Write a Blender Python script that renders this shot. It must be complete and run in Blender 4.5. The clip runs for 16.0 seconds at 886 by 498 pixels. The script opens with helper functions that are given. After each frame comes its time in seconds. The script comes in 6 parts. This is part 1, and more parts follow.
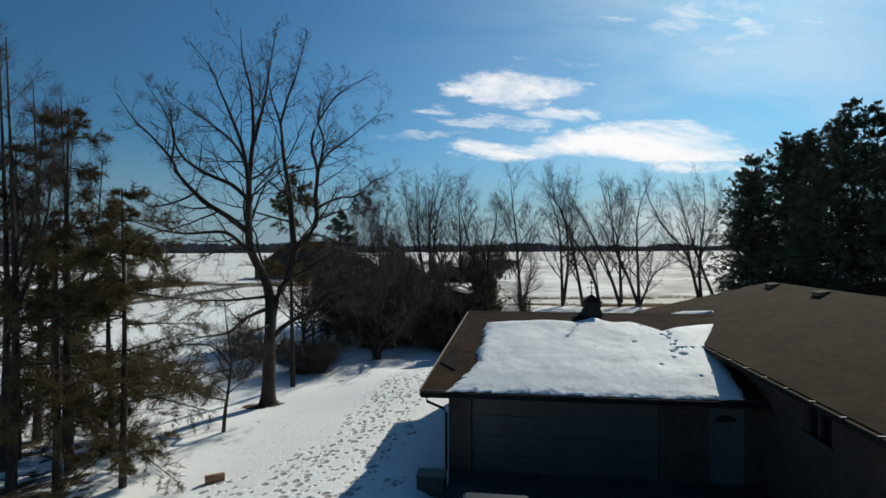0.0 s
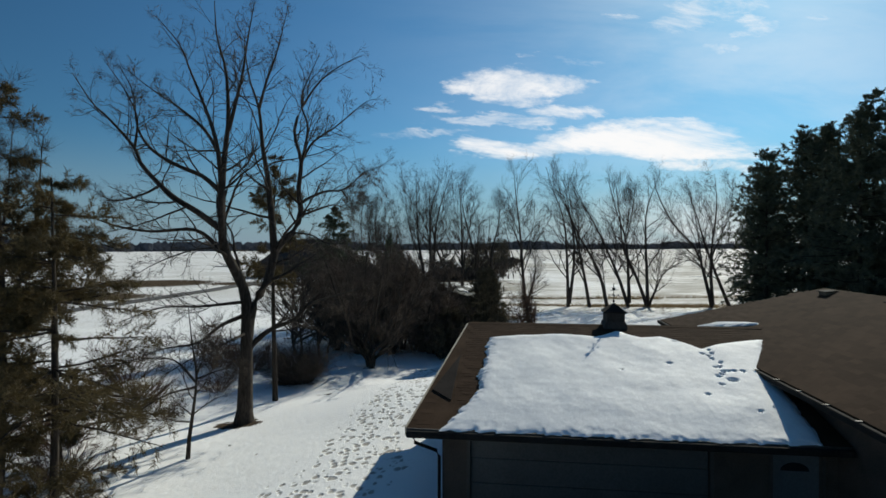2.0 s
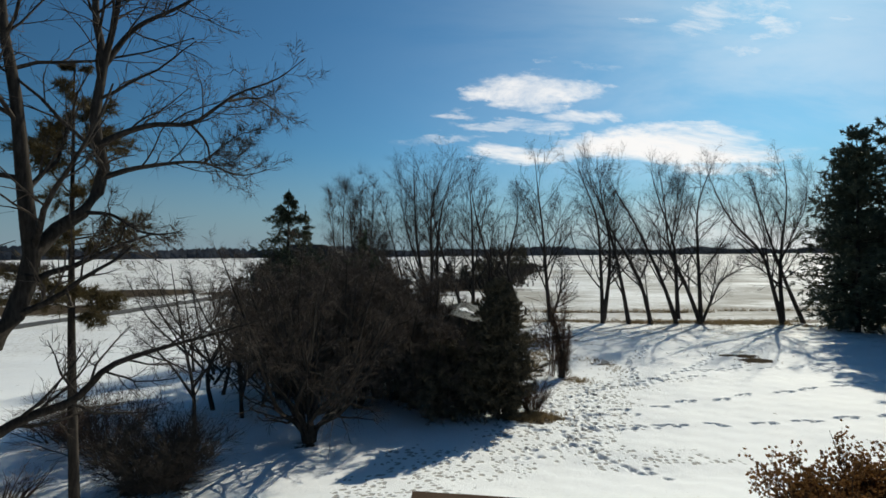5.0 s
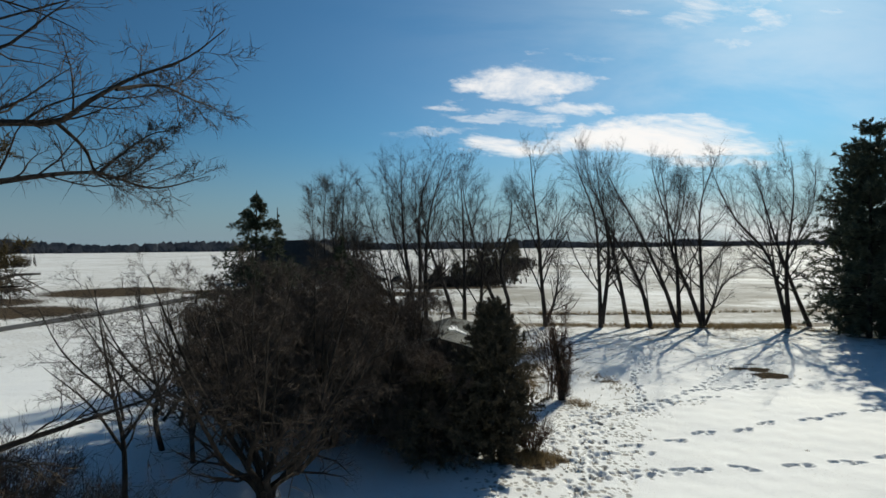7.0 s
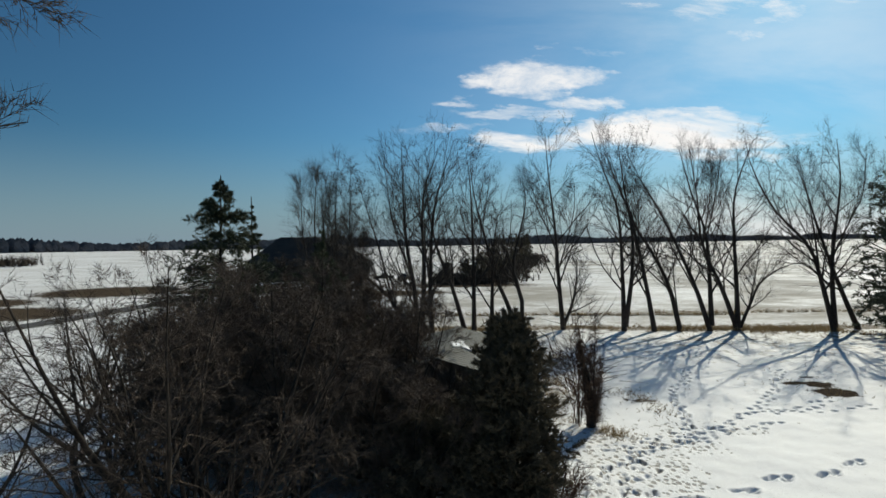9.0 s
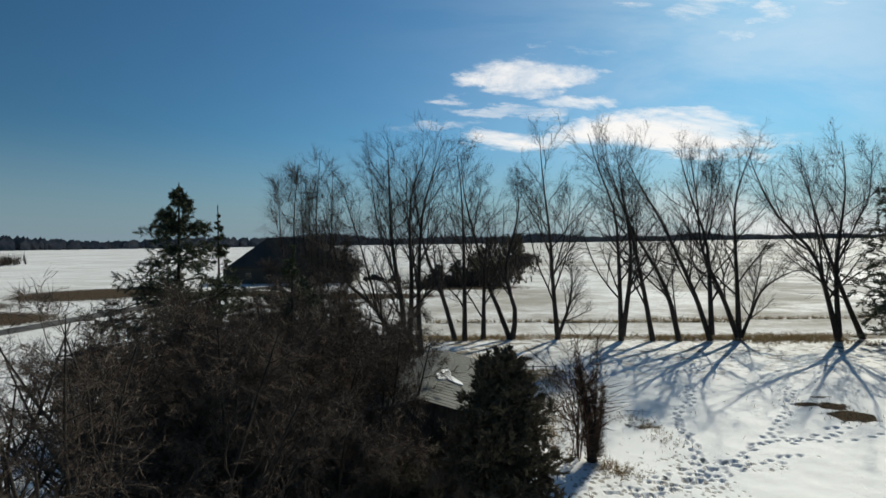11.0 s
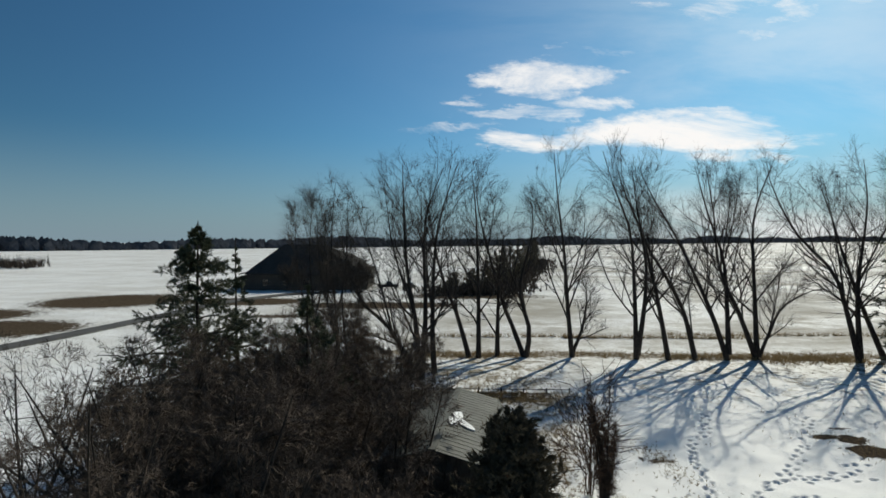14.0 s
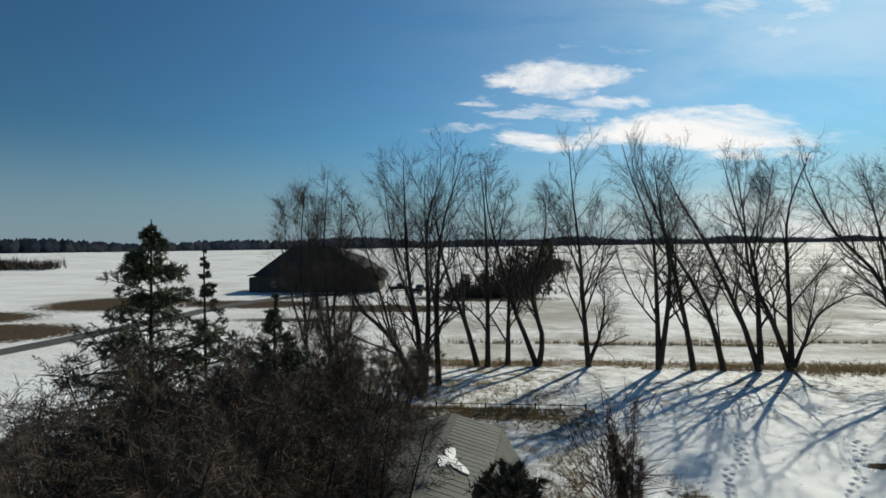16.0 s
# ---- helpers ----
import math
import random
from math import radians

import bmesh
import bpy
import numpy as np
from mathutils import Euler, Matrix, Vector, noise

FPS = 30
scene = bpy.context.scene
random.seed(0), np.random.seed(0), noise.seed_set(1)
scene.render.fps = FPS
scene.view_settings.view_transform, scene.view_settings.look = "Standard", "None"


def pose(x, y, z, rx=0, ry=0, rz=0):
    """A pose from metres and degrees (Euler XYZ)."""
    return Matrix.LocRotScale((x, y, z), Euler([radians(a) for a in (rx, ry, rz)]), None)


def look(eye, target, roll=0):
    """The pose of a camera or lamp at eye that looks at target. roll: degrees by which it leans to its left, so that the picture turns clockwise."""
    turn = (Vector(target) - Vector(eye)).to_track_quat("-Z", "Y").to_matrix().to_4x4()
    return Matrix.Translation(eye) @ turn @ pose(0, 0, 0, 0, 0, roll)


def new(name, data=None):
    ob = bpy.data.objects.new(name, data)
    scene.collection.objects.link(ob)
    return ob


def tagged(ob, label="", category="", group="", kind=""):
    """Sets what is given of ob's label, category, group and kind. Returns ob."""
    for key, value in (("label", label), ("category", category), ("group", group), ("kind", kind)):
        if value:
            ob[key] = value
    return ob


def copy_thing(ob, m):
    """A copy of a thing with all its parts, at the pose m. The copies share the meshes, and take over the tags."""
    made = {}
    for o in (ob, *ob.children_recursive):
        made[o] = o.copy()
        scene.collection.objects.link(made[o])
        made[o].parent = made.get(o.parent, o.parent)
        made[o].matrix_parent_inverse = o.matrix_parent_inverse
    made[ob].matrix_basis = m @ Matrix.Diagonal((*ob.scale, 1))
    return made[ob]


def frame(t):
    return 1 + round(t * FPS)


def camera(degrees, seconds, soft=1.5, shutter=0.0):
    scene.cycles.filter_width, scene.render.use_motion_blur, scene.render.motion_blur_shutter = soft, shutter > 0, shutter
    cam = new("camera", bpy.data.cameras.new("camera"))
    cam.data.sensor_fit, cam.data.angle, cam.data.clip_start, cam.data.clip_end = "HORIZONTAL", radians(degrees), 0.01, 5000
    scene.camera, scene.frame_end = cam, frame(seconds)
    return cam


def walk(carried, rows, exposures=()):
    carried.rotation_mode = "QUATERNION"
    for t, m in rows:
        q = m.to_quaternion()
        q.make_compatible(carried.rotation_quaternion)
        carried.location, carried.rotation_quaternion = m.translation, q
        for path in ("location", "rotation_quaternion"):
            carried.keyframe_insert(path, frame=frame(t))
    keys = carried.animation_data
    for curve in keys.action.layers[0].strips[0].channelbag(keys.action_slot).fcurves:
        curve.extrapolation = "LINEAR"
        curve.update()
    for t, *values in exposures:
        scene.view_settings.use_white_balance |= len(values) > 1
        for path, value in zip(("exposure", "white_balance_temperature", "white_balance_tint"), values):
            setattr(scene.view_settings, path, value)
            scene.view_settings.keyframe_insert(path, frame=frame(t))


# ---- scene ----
# ---------------------------------------------------------------- camera and its flight
cam = camera(79.4, 16.0, soft=1.6)
METRES, EYE, TILT, LEAN, TURN = 34.1, 5.85, -0.2, 0.0, 0.0
ROWS = [
    (0.0, 0.0, 0.0, 0.0, 0.0, 0.0, 0.0),
    (0.5, 0.0025, 0.0265, 0.0001, 0.46, 0.17, 0.17),
    (1.0, 0.0035, 0.048, 0.0014, 0.49, 0.02, 0.26),
    (1.5, 0.0046, 0.0607, 0.0016, 0.13, -0.25, 0.07),
    (2.0, 0.0067, 0.0858, 0.0022, 0.29, -0.22, -0.0),
    (2.5, 0.0109, 0.128, 0.0018, 0.66, -0.07, -0.03),
    (3.0, 0.016, 0.1814, 0.0003, 1.01, 0.12, 0.03),
    (3.5, 0.023, 0.2516, -0.0017, 1.39, 0.21, 0.02),
    (4.0, 0.0304, 0.3333, -0.0031, 1.68, 0.44, 0.07),
    (4.5, 0.0393, 0.4164, -0.0048, 2.07, 0.41, 0.18),
    (5.0, 0.0446, 0.4833, -0.0061, 2.18, 0.46, 0.24),
    (7.5, 0.0501, 0.6169, 0.0261, 1.23, -0.6, 0.32),
    (8.0, 0.0518, 0.66, 0.0229, 1.71, -0.72, 0.42),
    (8.5, 0.0536, 0.7077, 0.0191, 2.49, -0.72, 0.67),
    (11.0, 0.0609, 0.823, 0.0424, 1.59, -0.96, 0.53),
    (11.5, 0.0614, 0.8305, 0.044, 1.53, -0.79, 0.5),
    (12.0, 0.0609, 0.8326, 0.0447, 1.94, -0.8, 0.48),
    (12.5, 0.0608, 0.8308, 0.0546, 3.52, -0.78, 0.48),
    (13.0, 0.0609, 0.8266, 0.0783, 3.31, -0.78, 0.44),
    (13.5, 0.0616, 0.8228, 0.0889, 3.3, -0.74, 0.39),
    (14.0, 0.0638, 0.8185, 0.0892, 3.21, -0.82, 0.29),
    (14.5, 0.0677, 0.8248, 0.0889, 3.46, -0.72, 0.24),
    (15.0, 0.0719, 0.8462, 0.0877, 3.76, -0.72, 0.28),
    (15.5, 0.0774, 0.878, 0.0862, 4.23, -0.79, 0.34),
    (16.0, 0.0824, 0.9215, 0.0894, 4.84, -0.73, 0.45),
]
walk(cam, [(t, pose(0, 0, EYE, TILT, LEAN, TURN) @ pose(METRES * x, METRES * y, METRES * z, 90 + pitch, roll, yaw)) for t, x, y, z, yaw, pitch, roll in ROWS],
     exposures=[(0.0, -0.03, 6330, 10), (2.5, -0.03, 6370, 10), (5.0, -0.05, 6440, 10), (7.5, -0.05, 6500, 10), (16.0, -0.05, 6500, 10)])

# ---------------------------------------------------------------- sky, sun and exposure
SUN_AZ, SUN_EL = 32.0, 31.0            # degrees to the right of +y, degrees up


def link(nt, a, b):
    nt.links.new(a, b)


def math_node(nt, op, a, b=None, clamp=False):
    n = nt.nodes.new("ShaderNodeMath")
    n.operation, n.use_clamp = op, clamp
    for i, v in enumerate((a, b)):
        if v is None:
            continue
        if isinstance(v, (int, float)):
            n.inputs[i].default_value = v
        else:
            nt.links.new(v, n.inputs[i])
    return n.outputs[0]


def smooth_node(nt, v, lo, hi):
    n = nt.nodes.new("ShaderNodeMapRange")
    n.interpolation_type = "SMOOTHSTEP"
    nt.links.new(v, n.inputs[0])
    n.inputs[1].default_value, n.inputs[2].default_value = lo, hi
    return n.outputs[0]


def noise_node(nt, vec, scale, detail=4, rough=0.55, distort=0.0):
    n = nt.nodes.new("ShaderNodeTexNoise")
    n.inputs["Scale"].default_value, n.inputs["Detail"].default_value = scale, detail
    n.inputs["Roughness"].default_value, n.inputs["Distortion"].default_value = rough, distort
    if vec is not None:
        nt.links.new(vec, n.inputs["Vector"])
    return n.outputs["Fac"]


def blob(nt, p, q, p0, q0, a, b, k=1.0, firm=False):
    """A soft ellipse of height k round (p0, q0); a firm one falls off late and fast."""
    dp = math_node(nt, "DIVIDE", math_node(nt, "SUBTRACT", p, p0), a)
    dq = math_node(nt, "DIVIDE", math_node(nt, "SUBTRACT", q, q0), b)
    r2 = math_node(nt, "ADD", math_node(nt, "MULTIPLY", dp, dp), math_node(nt, "MULTIPLY", dq, dq))
    if firm:
        r2 = math_node(nt, "POWER", r2, 1.7)
    e = math_node(nt, "POWER", 2.718, math_node(nt, "MULTIPLY", r2, -1.0))
    return math_node(nt, "MULTIPLY", e, k)


world = bpy.data.worlds.new("winter_sky")
scene.world = world
world.use_nodes = True
wt = world.node_tree
wt.nodes.clear()
sky = wt.nodes.new("ShaderNodeTexSky")
sky.sky_type, sky.sun_disc = "NISHITA", False
sky.sun_elevation, sky.sun_rotation = radians(SUN_EL), radians(SUN_AZ)
sky.air_density, sky.dust_density, sky.ozone_density, sky.altitude = 1.0, 0.6, 1.8, 300
tex = wt.nodes.new("ShaderNodeTexCoord")
sep = wt.nodes.new("ShaderNodeSeparateXYZ")
link(wt, tex.outputs["Generated"], sep.inputs[0])
ahead = math_node(wt, "MAXIMUM", sep.outputs[1], 0.02)
P = math_node(wt, "DIVIDE", sep.outputs[0], ahead)
Q = math_node(wt, "DIVIDE", sep.outputs[2], ahead)
wide = wt.nodes.new("ShaderNodeCombineXYZ")
link(wt, math_node(wt, "MULTIPLY", P, 0.6), wide.inputs[0])
link(wt, math_node(wt, "ADD", math_node(wt, "MULTIPLY", Q, 1.9), math_node(wt, "MULTIPLY", P, 0.12)), wide.inputs[1])
wisps = noise_node(wt, wide.outputs[0], 8.0, 14, 0.70, 0.6)
# the fair-weather clouds: a tuft, two thin bars, one long bank, wisps higher up
bend_p = math_node(wt, "ADD", P, math_node(wt, "MULTIPLY", math_node(wt, "SUBTRACT", noise_node(wt, wide.outputs[0], 16.0, 5, 0.62), 0.5), 0.16))
shift_ = wt.nodes.new("ShaderNodeVectorMath")
shift_.operation = "ADD"
link(wt, wide.outputs[0], shift_.inputs[0])
shift_.inputs[1].default_value = (3.7, 1.9, 0.4)
bend_q = math_node(wt, "ADD", Q, math_node(wt, "MULTIPLY", math_node(wt, "SUBTRACT", noise_node(wt, shift_.outputs[0], 20.0, 6, 0.65), 0.5), 0.055))
bank = None
for spec in ((0.125, 0.297, 0.092, 0.034, 1.05), (0.195, 0.298, 0.080, 0.022, 0.95), (0.055, 0.291, 0.065, 0.017, 0.8), (0.13, 0.270, 0.05, 0.012, 0.7),
             (0.065, 0.234, 0.085, 0.012, 0.72), (0.205, 0.247, 0.080, 0.020, 0.92), (0.17, 0.229, 0.055, 0.010, 0.7), (-0.015, 0.257, 0.060, 0.009, 0.5), (-0.055, 0.210, 0.075, 0.008, 0.42), (0.02, 0.213, 0.06, 0.007, 0.35),
             (0.075, 0.184, 0.070, 0.016, 0.9), (0.17, 0.178, 0.090, 0.016, 0.95), (0.28, 0.196, 0.110, 0.021, 1.0), (0.40, 0.199, 0.150, 0.035, 1.3), (0.46, 0.178, 0.150, 0.022, 1.15), (0.43, 0.232, 0.055, 0.010, 0.8), (0.485, 0.147, 0.110, 0.012, 0.8), (0.56, 0.185, 0.070, 0.013, 0.6),
             (0.43, 0.410, 0.075, 0.030, 0.42), (0.50, 0.445, 0.120, 0.030, 0.50), (0.585, 0.405, 0.070, 0.019, 0.62), (0.66, 0.415, 0.06, 0.016, 0.45), (0.51, 0.368, 0.075, 0.014, 0.40), (0.325, 0.422, 0.050, 0.013, 0.45), (0.255, 0.342, 0.060, 0.009, 0.30), (0.155, 0.354, 0.025, 0.009, 0.28)):
    one = blob(wt, bend_p, bend_q, *spec, firm=True)
    bank = one if bank is None else math_node(wt, "MAXIMUM", bank, one)
cover = math_node(wt, "ADD", bank, math_node(wt, "MULTIPLY", math_node(wt, "SUBTRACT", wisps, 0.5), 3.0))
cover = smooth_node(wt, cover, -0.05, 1.42)
cover = math_node(wt, "MULTIPLY", cover, smooth_node(wt, bank, 0.02, 0.40))
cover = math_node(wt, "MULTIPLY", cover, smooth_node(wt, sep.outputs[1], 0.05, 0.2))
# a thin veil of high cloud toward the sun
thin = math_node(wt, "MULTIPLY", blob(wt, P, Q, 0.58, 0.36, 0.42, 0.26, 0.30), smooth_node(wt, noise_node(wt, wide.outputs[0], 3.0, 6, 0.6, 0.4), 0.30, 0.62))
cover = math_node(wt, "MAXIMUM", cover, math_node(wt, "MULTIPLY", thin, smooth_node(wt, sep.outputs[1], 0.05, 0.2)))
haze_noise = noise_node(wt, wide.outputs[0], 4.0, 6, 0.6)
haze = math_node(wt, "MULTIPLY", smooth_node(wt, Q, 0.13, 0.0), smooth_node(wt, P, 0.0, 0.5))
haze = math_node(wt, "MULTIPLY", math_node(wt, "MULTIPLY", haze, smooth_node(wt, haze_noise, 0.3, 0.6)), 0.75)
cover = math_node(wt, "MAXIMUM", cover, math_node(wt, "MULTIPLY", haze, smooth_node(wt, sep.outputs[1], 0.05, 0.2)), clamp=True)
air = wt.nodes.new("ShaderNodeBackground")
tint = wt.nodes.new("ShaderNodeMix")
tint.data_type, tint.blend_type = "RGBA", "MULTIPLY"
tint.inputs[0].default_value, tint.inputs[7].default_value = 1.0, (0.385, 0.78, 0.975, 1)
link(wt, sky.outputs[0], tint.inputs[6])
link(wt, tint.outputs[2], air.inputs[0])
toward = wt.nodes.new("ShaderNodeVectorMath")
toward.operation = "DOT_PRODUCT"
link(wt, tex.outputs["Generated"], toward.inputs[0])
toward.inputs[1].default_value = (math.sin(radians(SUN_AZ)) * math.cos(radians(SUN_EL)), math.cos(radians(SUN_AZ)) * math.cos(radians(SUN_EL)), math.sin(radians(SUN_EL)))
glow = smooth_node(wt, toward.outputs["Value"], 0.2, 1.0)
link(wt, math_node(wt, "ADD", math_node(wt, "MULTIPLY", glow, 0.024), 0.054), air.inputs[1])
cloud = wt.nodes.new("ShaderNodeBackground")
cloud.inputs[0].default_value, cloud.inputs[1].default_value = (1.0, 0.985, 0.96, 1), 1.0
both = wt.nodes.new("ShaderNodeMixShader")
link(wt, cover, both.inputs[0])
# pale winter air low over the horizon
low = wt.nodes.new("ShaderNodeBackground")
low.inputs[0].default_value, low.inputs[1].default_value = (0.50, 0.66, 0.80, 1), 0.50
veil = wt.nodes.new("ShaderNodeMixShader")
link(wt, math_node(wt, "MULTIPLY", smooth_node(wt, sep.outputs[2], 0.20, -0.04), math_node(wt, "ADD", math_node(wt, "MULTIPLY", glow, 0.12), 0.84)), veil.inputs[0])
link(wt, air.outputs[0], veil.inputs[1])
link(wt, low.outputs[0], veil.inputs[2])
link(wt, veil.outputs[0], both.inputs[1])
link(wt, cloud.outputs[0], both.inputs[2])
out = wt.nodes.new("ShaderNodeOutputWorld")
link(wt, both.outputs[0], out.inputs[0])

lamp = bpy.data.lights.new("sun", "SUN")
lamp.energy, lamp.angle, lamp.color = 4.35, radians(0.53), (0.96, 0.93, 0.775)
sun = new("sun", lamp)
to_sun = Vector((math.sin(radians(SUN_AZ)) * math.cos(radians(SUN_EL)), math.cos(radians(SUN_AZ)) * math.cos(radians(SUN_EL)), math.sin(radians(SUN_EL))))
sun.matrix_world = look(tuple(to_sun * 60), (0, 0, 0))

# ---------------------------------------------------------------- materials


def blank(name):
    m = bpy.data.materials.new(name)
    m.use_nodes = True
    nt = m.node_tree
    return m, nt, nt.nodes["Principled BSDF"]


def mix_color(nt, fac, a, b):
    n = nt.nodes.new("ShaderNodeMix")
    n.data_type = "RGBA"
    if isinstance(fac, (int, float)):
        n.inputs[0].default_value = fac
    else:
        nt.links.new(fac, n.inputs[0])
    for s, v in ((n.inputs[6], a), (n.inputs[7], b)):
        if isinstance(v, tuple):
            s.default_value = (*v, 1)
        else:
            nt.links.new(v, s)
    return n.outputs[2]


def bump(nt, bsdf, height, strength, distance):
    n = nt.nodes.new("ShaderNodeBump")
    n.inputs["Strength"].default_value, n.inputs["Distance"].default_value = strength, distance
    nt.links.new(height, n.inputs["Height"])
    nt.links.new(n.outputs[0], bsdf.inputs["Normal"])


def coords(nt, which="Object", scale=(1, 1, 1)):
    t = nt.nodes.new("ShaderNodeTexCoord")
    m = nt.nodes.new("ShaderNodeMapping")
    m.inputs["Scale"].default_value = scale
    nt.links.new(t.outputs[which], m.inputs[0])
    return m.outputs[0]


def plain(name, dark, light, fine=30.0, coarse=2.0, rough=0.8, relief=0.3, depth=0.01, metal=0.0, stretch=(1, 1, 1), island=False, spec=0.5, piece=False):
    """A surface with grain at two scales between two colours."""
    m, nt, bs = blank(name)
    v = coords(nt, "Object", stretch)
    a, b = noise_node(nt, v, fine, 5), noise_node(nt, v, coarse, 3)
    f = math_node(nt, "ADD", math_node(nt, "MULTIPLY", a, 0.6), math_node(nt, "MULTIPLY", b, 0.4))
    f = smooth_node(nt, f, 0.35, 0.65)
    if island:
        g = nt.nodes.new("ShaderNodeNewGeometry")
        f = math_node(nt, "ADD", math_node(nt, "MULTIPLY", f, 0.5), math_node(nt, "MULTIPLY", g.outputs["Random Per Island"], 0.5))
    if piece:
        o = nt.nodes.new("ShaderNodeObjectInfo")
        f = math_node(nt, "ADD", math_node(nt, "MULTIPLY", f, 0.55), math_node(nt, "MULTIPLY", o.outputs["Random"], 0.45))
    nt.links.new(mix_color(nt, f, dark, light), bs.inputs["Base Color"])
    bs.inputs["Roughness"].default_value, bs.inputs["Metallic"].default_value = rough, metal
    bs.inputs["Specular IOR Level"].default_value = spec
    if relief:
        bump(nt, bs, a, relief, depth)
    return m


BARK = plain("bark", (0.0216, 0.0174, 0.0138), (0.0624, 0.0504, 0.0408), 14, 1.2, 0.95, 0.6, 0.03, stretch=(1, 1, 0.25), spec=0.2)
BARK_GREY = plain("bark_grey", (0.022, 0.018, 0.016), (0.07, 0.058, 0.05), 12, 1.0, 0.95, 0.6, 0.03, stretch=(1, 1, 0.25), spec=0.2)
TWIG = plain("twig_bark", (0.042, 0.033, 0.026), (0.11, 0.085, 0.066), 8, 0.5, 0.9, 0, spec=0.2)
TWIG_OLIVE = plain("twig_bark_olive", (0.084, 0.063, 0.048), (0.13, 0.099, 0.077), 8, 0.5, 0.9, 0, spec=0.15)
TWIG_RED = plain("twig_bark_reddish", (0.0598, 0.0391, 0.0287), (0.144, 0.092, 0.0667), 8, 0.5, 0.9, 0, spec=0.2)
NEEDLE = plain("needles_dark", (0.0405, 0.0459, 0.0243), (0.115, 0.121, 0.0648), 6, 0.6, 0.7, 0, island=True, spec=0.25)
NEEDLE_PINE = plain("needles_pine", (0.0495, 0.055, 0.0352), (0.132, 0.139, 0.0858), 6, 0.3, 0.7, 0, island=True, spec=0.25)
NEEDLE_OLIVE = plain("needles_olive", (0.045, 0.033, 0.014), (0.135, 0.10, 0.045), 6, 0.6, 0.7, 0, island=True, spec=0.25)
LEAF_DRY = plain("dry_oak_leaves", (0.12, 0.056, 0.02), (0.34, 0.175, 0.07), 8, 1.0, 0.8, 0, island=True, spec=0.3)
GRASS_DRY = plain("dry_grass", (0.12, 0.085, 0.042), (0.34, 0.26, 0.15), 5, 0.7, 0.9, 0, island=True, spec=0.2)
SHINGLE = plain("asphalt_shingle", (0.032, 0.020, 0.0125), (0.074, 0.047, 0.0305), 90, 1.3, 0.95, 0.35, 0.004, spec=0.04)
SHINGLE_TAB = plain("asphalt_shingle_tab", (0.030, 0.0185, 0.012), (0.070, 0.0445, 0.029), 90, 1.3, 0.95, 0.35, 0.004, spec=0.04, piece=True)
SHINGLE_REST = plain("asphalt_shingle_course", (0.030, 0.0185, 0.012), (0.070, 0.0445, 0.029), 60, 0.9, 0.95, 0.35, 0.004, spec=0.04, island=True)
# dark shingles of the cupola, and the shadow painted on the roof wing
SHINGLE_DARK_AND_SHADOW = plain("asphalt_shingle_dark_and_shadow", (0.02, 0.017, 0.016), (0.04, 0.034, 0.03), 90, 1.3, 0.95, 0.35, 0.004, spec=0.04)
BRICK = plain("brown_brick", (0.045, 0.032, 0.024), (0.10, 0.072, 0.055), 40, 2.0, 0.9, 0.4, 0.005)
TRIM = plain("brown_trim", (0.05, 0.04, 0.033), (0.085, 0.068, 0.055), 30, 2.0, 0.6, 0.1, 0.002)
TRIM_PALE = plain("pale_trim", (0.30, 0.26, 0.20), (0.45, 0.40, 0.31), 30, 2.0, 0.55, 0.1, 0.002)
DOOR_GREY = plain("garage_door_paint", (0.060, 0.056, 0.053), (0.090, 0.085, 0.080), 25, 1.0, 0.55, 0.08, 0.002)
DOOR_WHITE = plain("white_door_paint", (0.10, 0.104, 0.11), (0.135, 0.14, 0.146), 25, 1.0, 0.5, 0.06, 0.002)
DARK_WOOD = plain("dark_stained_wood", (0.0234, 0.0182, 0.0156), (0.052, 0.0416, 0.0351), 18, 1.0, 0.8, 0.3, 0.004, stretch=(1, 1, 0.2))
DARK_METAL = plain("dark_metal", (0.014, 0.013, 0.012), (0.03, 0.028, 0.026), 40, 3.0, 0.9, 0.1, 0.001, spec=0.08)
VENT_METAL = plain("vent_metal", (0.13, 0.10, 0.066), (0.22, 0.17, 0.12), 40, 3.0, 0.9, 0.1, 0.001, 0.0)
SHED_METAL = plain("painted_roof_metal", (0.085, 0.086, 0.078), (0.15, 0.15, 0.138), 20, 0.8, 0.7, 0.1, 0.003, 0.1, spec=0.15)
SHED_WOOD = plain("weathered_board", (0.06, 0.05, 0.04), (0.14, 0.115, 0.09), 18, 1.0, 0.9, 0.4, 0.01, stretch=(1, 1, 0.2))
LOG_WOOD = plain("cut_log", (0.22, 0.10, 0.05), (0.45, 0.25, 0.13), 18, 2.0, 0.85, 0.4, 0.01)
ASPHALT = plain("asphalt", (0.035, 0.034, 0.033), (0.075, 0.072, 0.068), 20, 0.3, 0.9, 0.3, 0.01)
BARN_WALL = plain("barn_siding", (0.05, 0.041, 0.034), (0.10, 0.083, 0.068), 4, 0.2, 0.9, 0.2, 0.02)
BARN_ROOF = plain("barn_roof", (0.022, 0.018, 0.015), (0.05, 0.042, 0.036), 3, 0.15, 0.9, 0.2, 0.02)
# bark paled and greyed: the haze of distance is put into the colour
FAR_WOOD_HAZED = plain("far_woods", (0.09, 0.09, 0.098), (0.16, 0.155, 0.16), 0.2, 0.02, 1.0, 0, spec=0.0)
GLASS_DARK = plain("window_glass", (0.01, 0.012, 0.014), (0.02, 0.022, 0.025), 3, 1, 0.08, 0, spec=0.6)


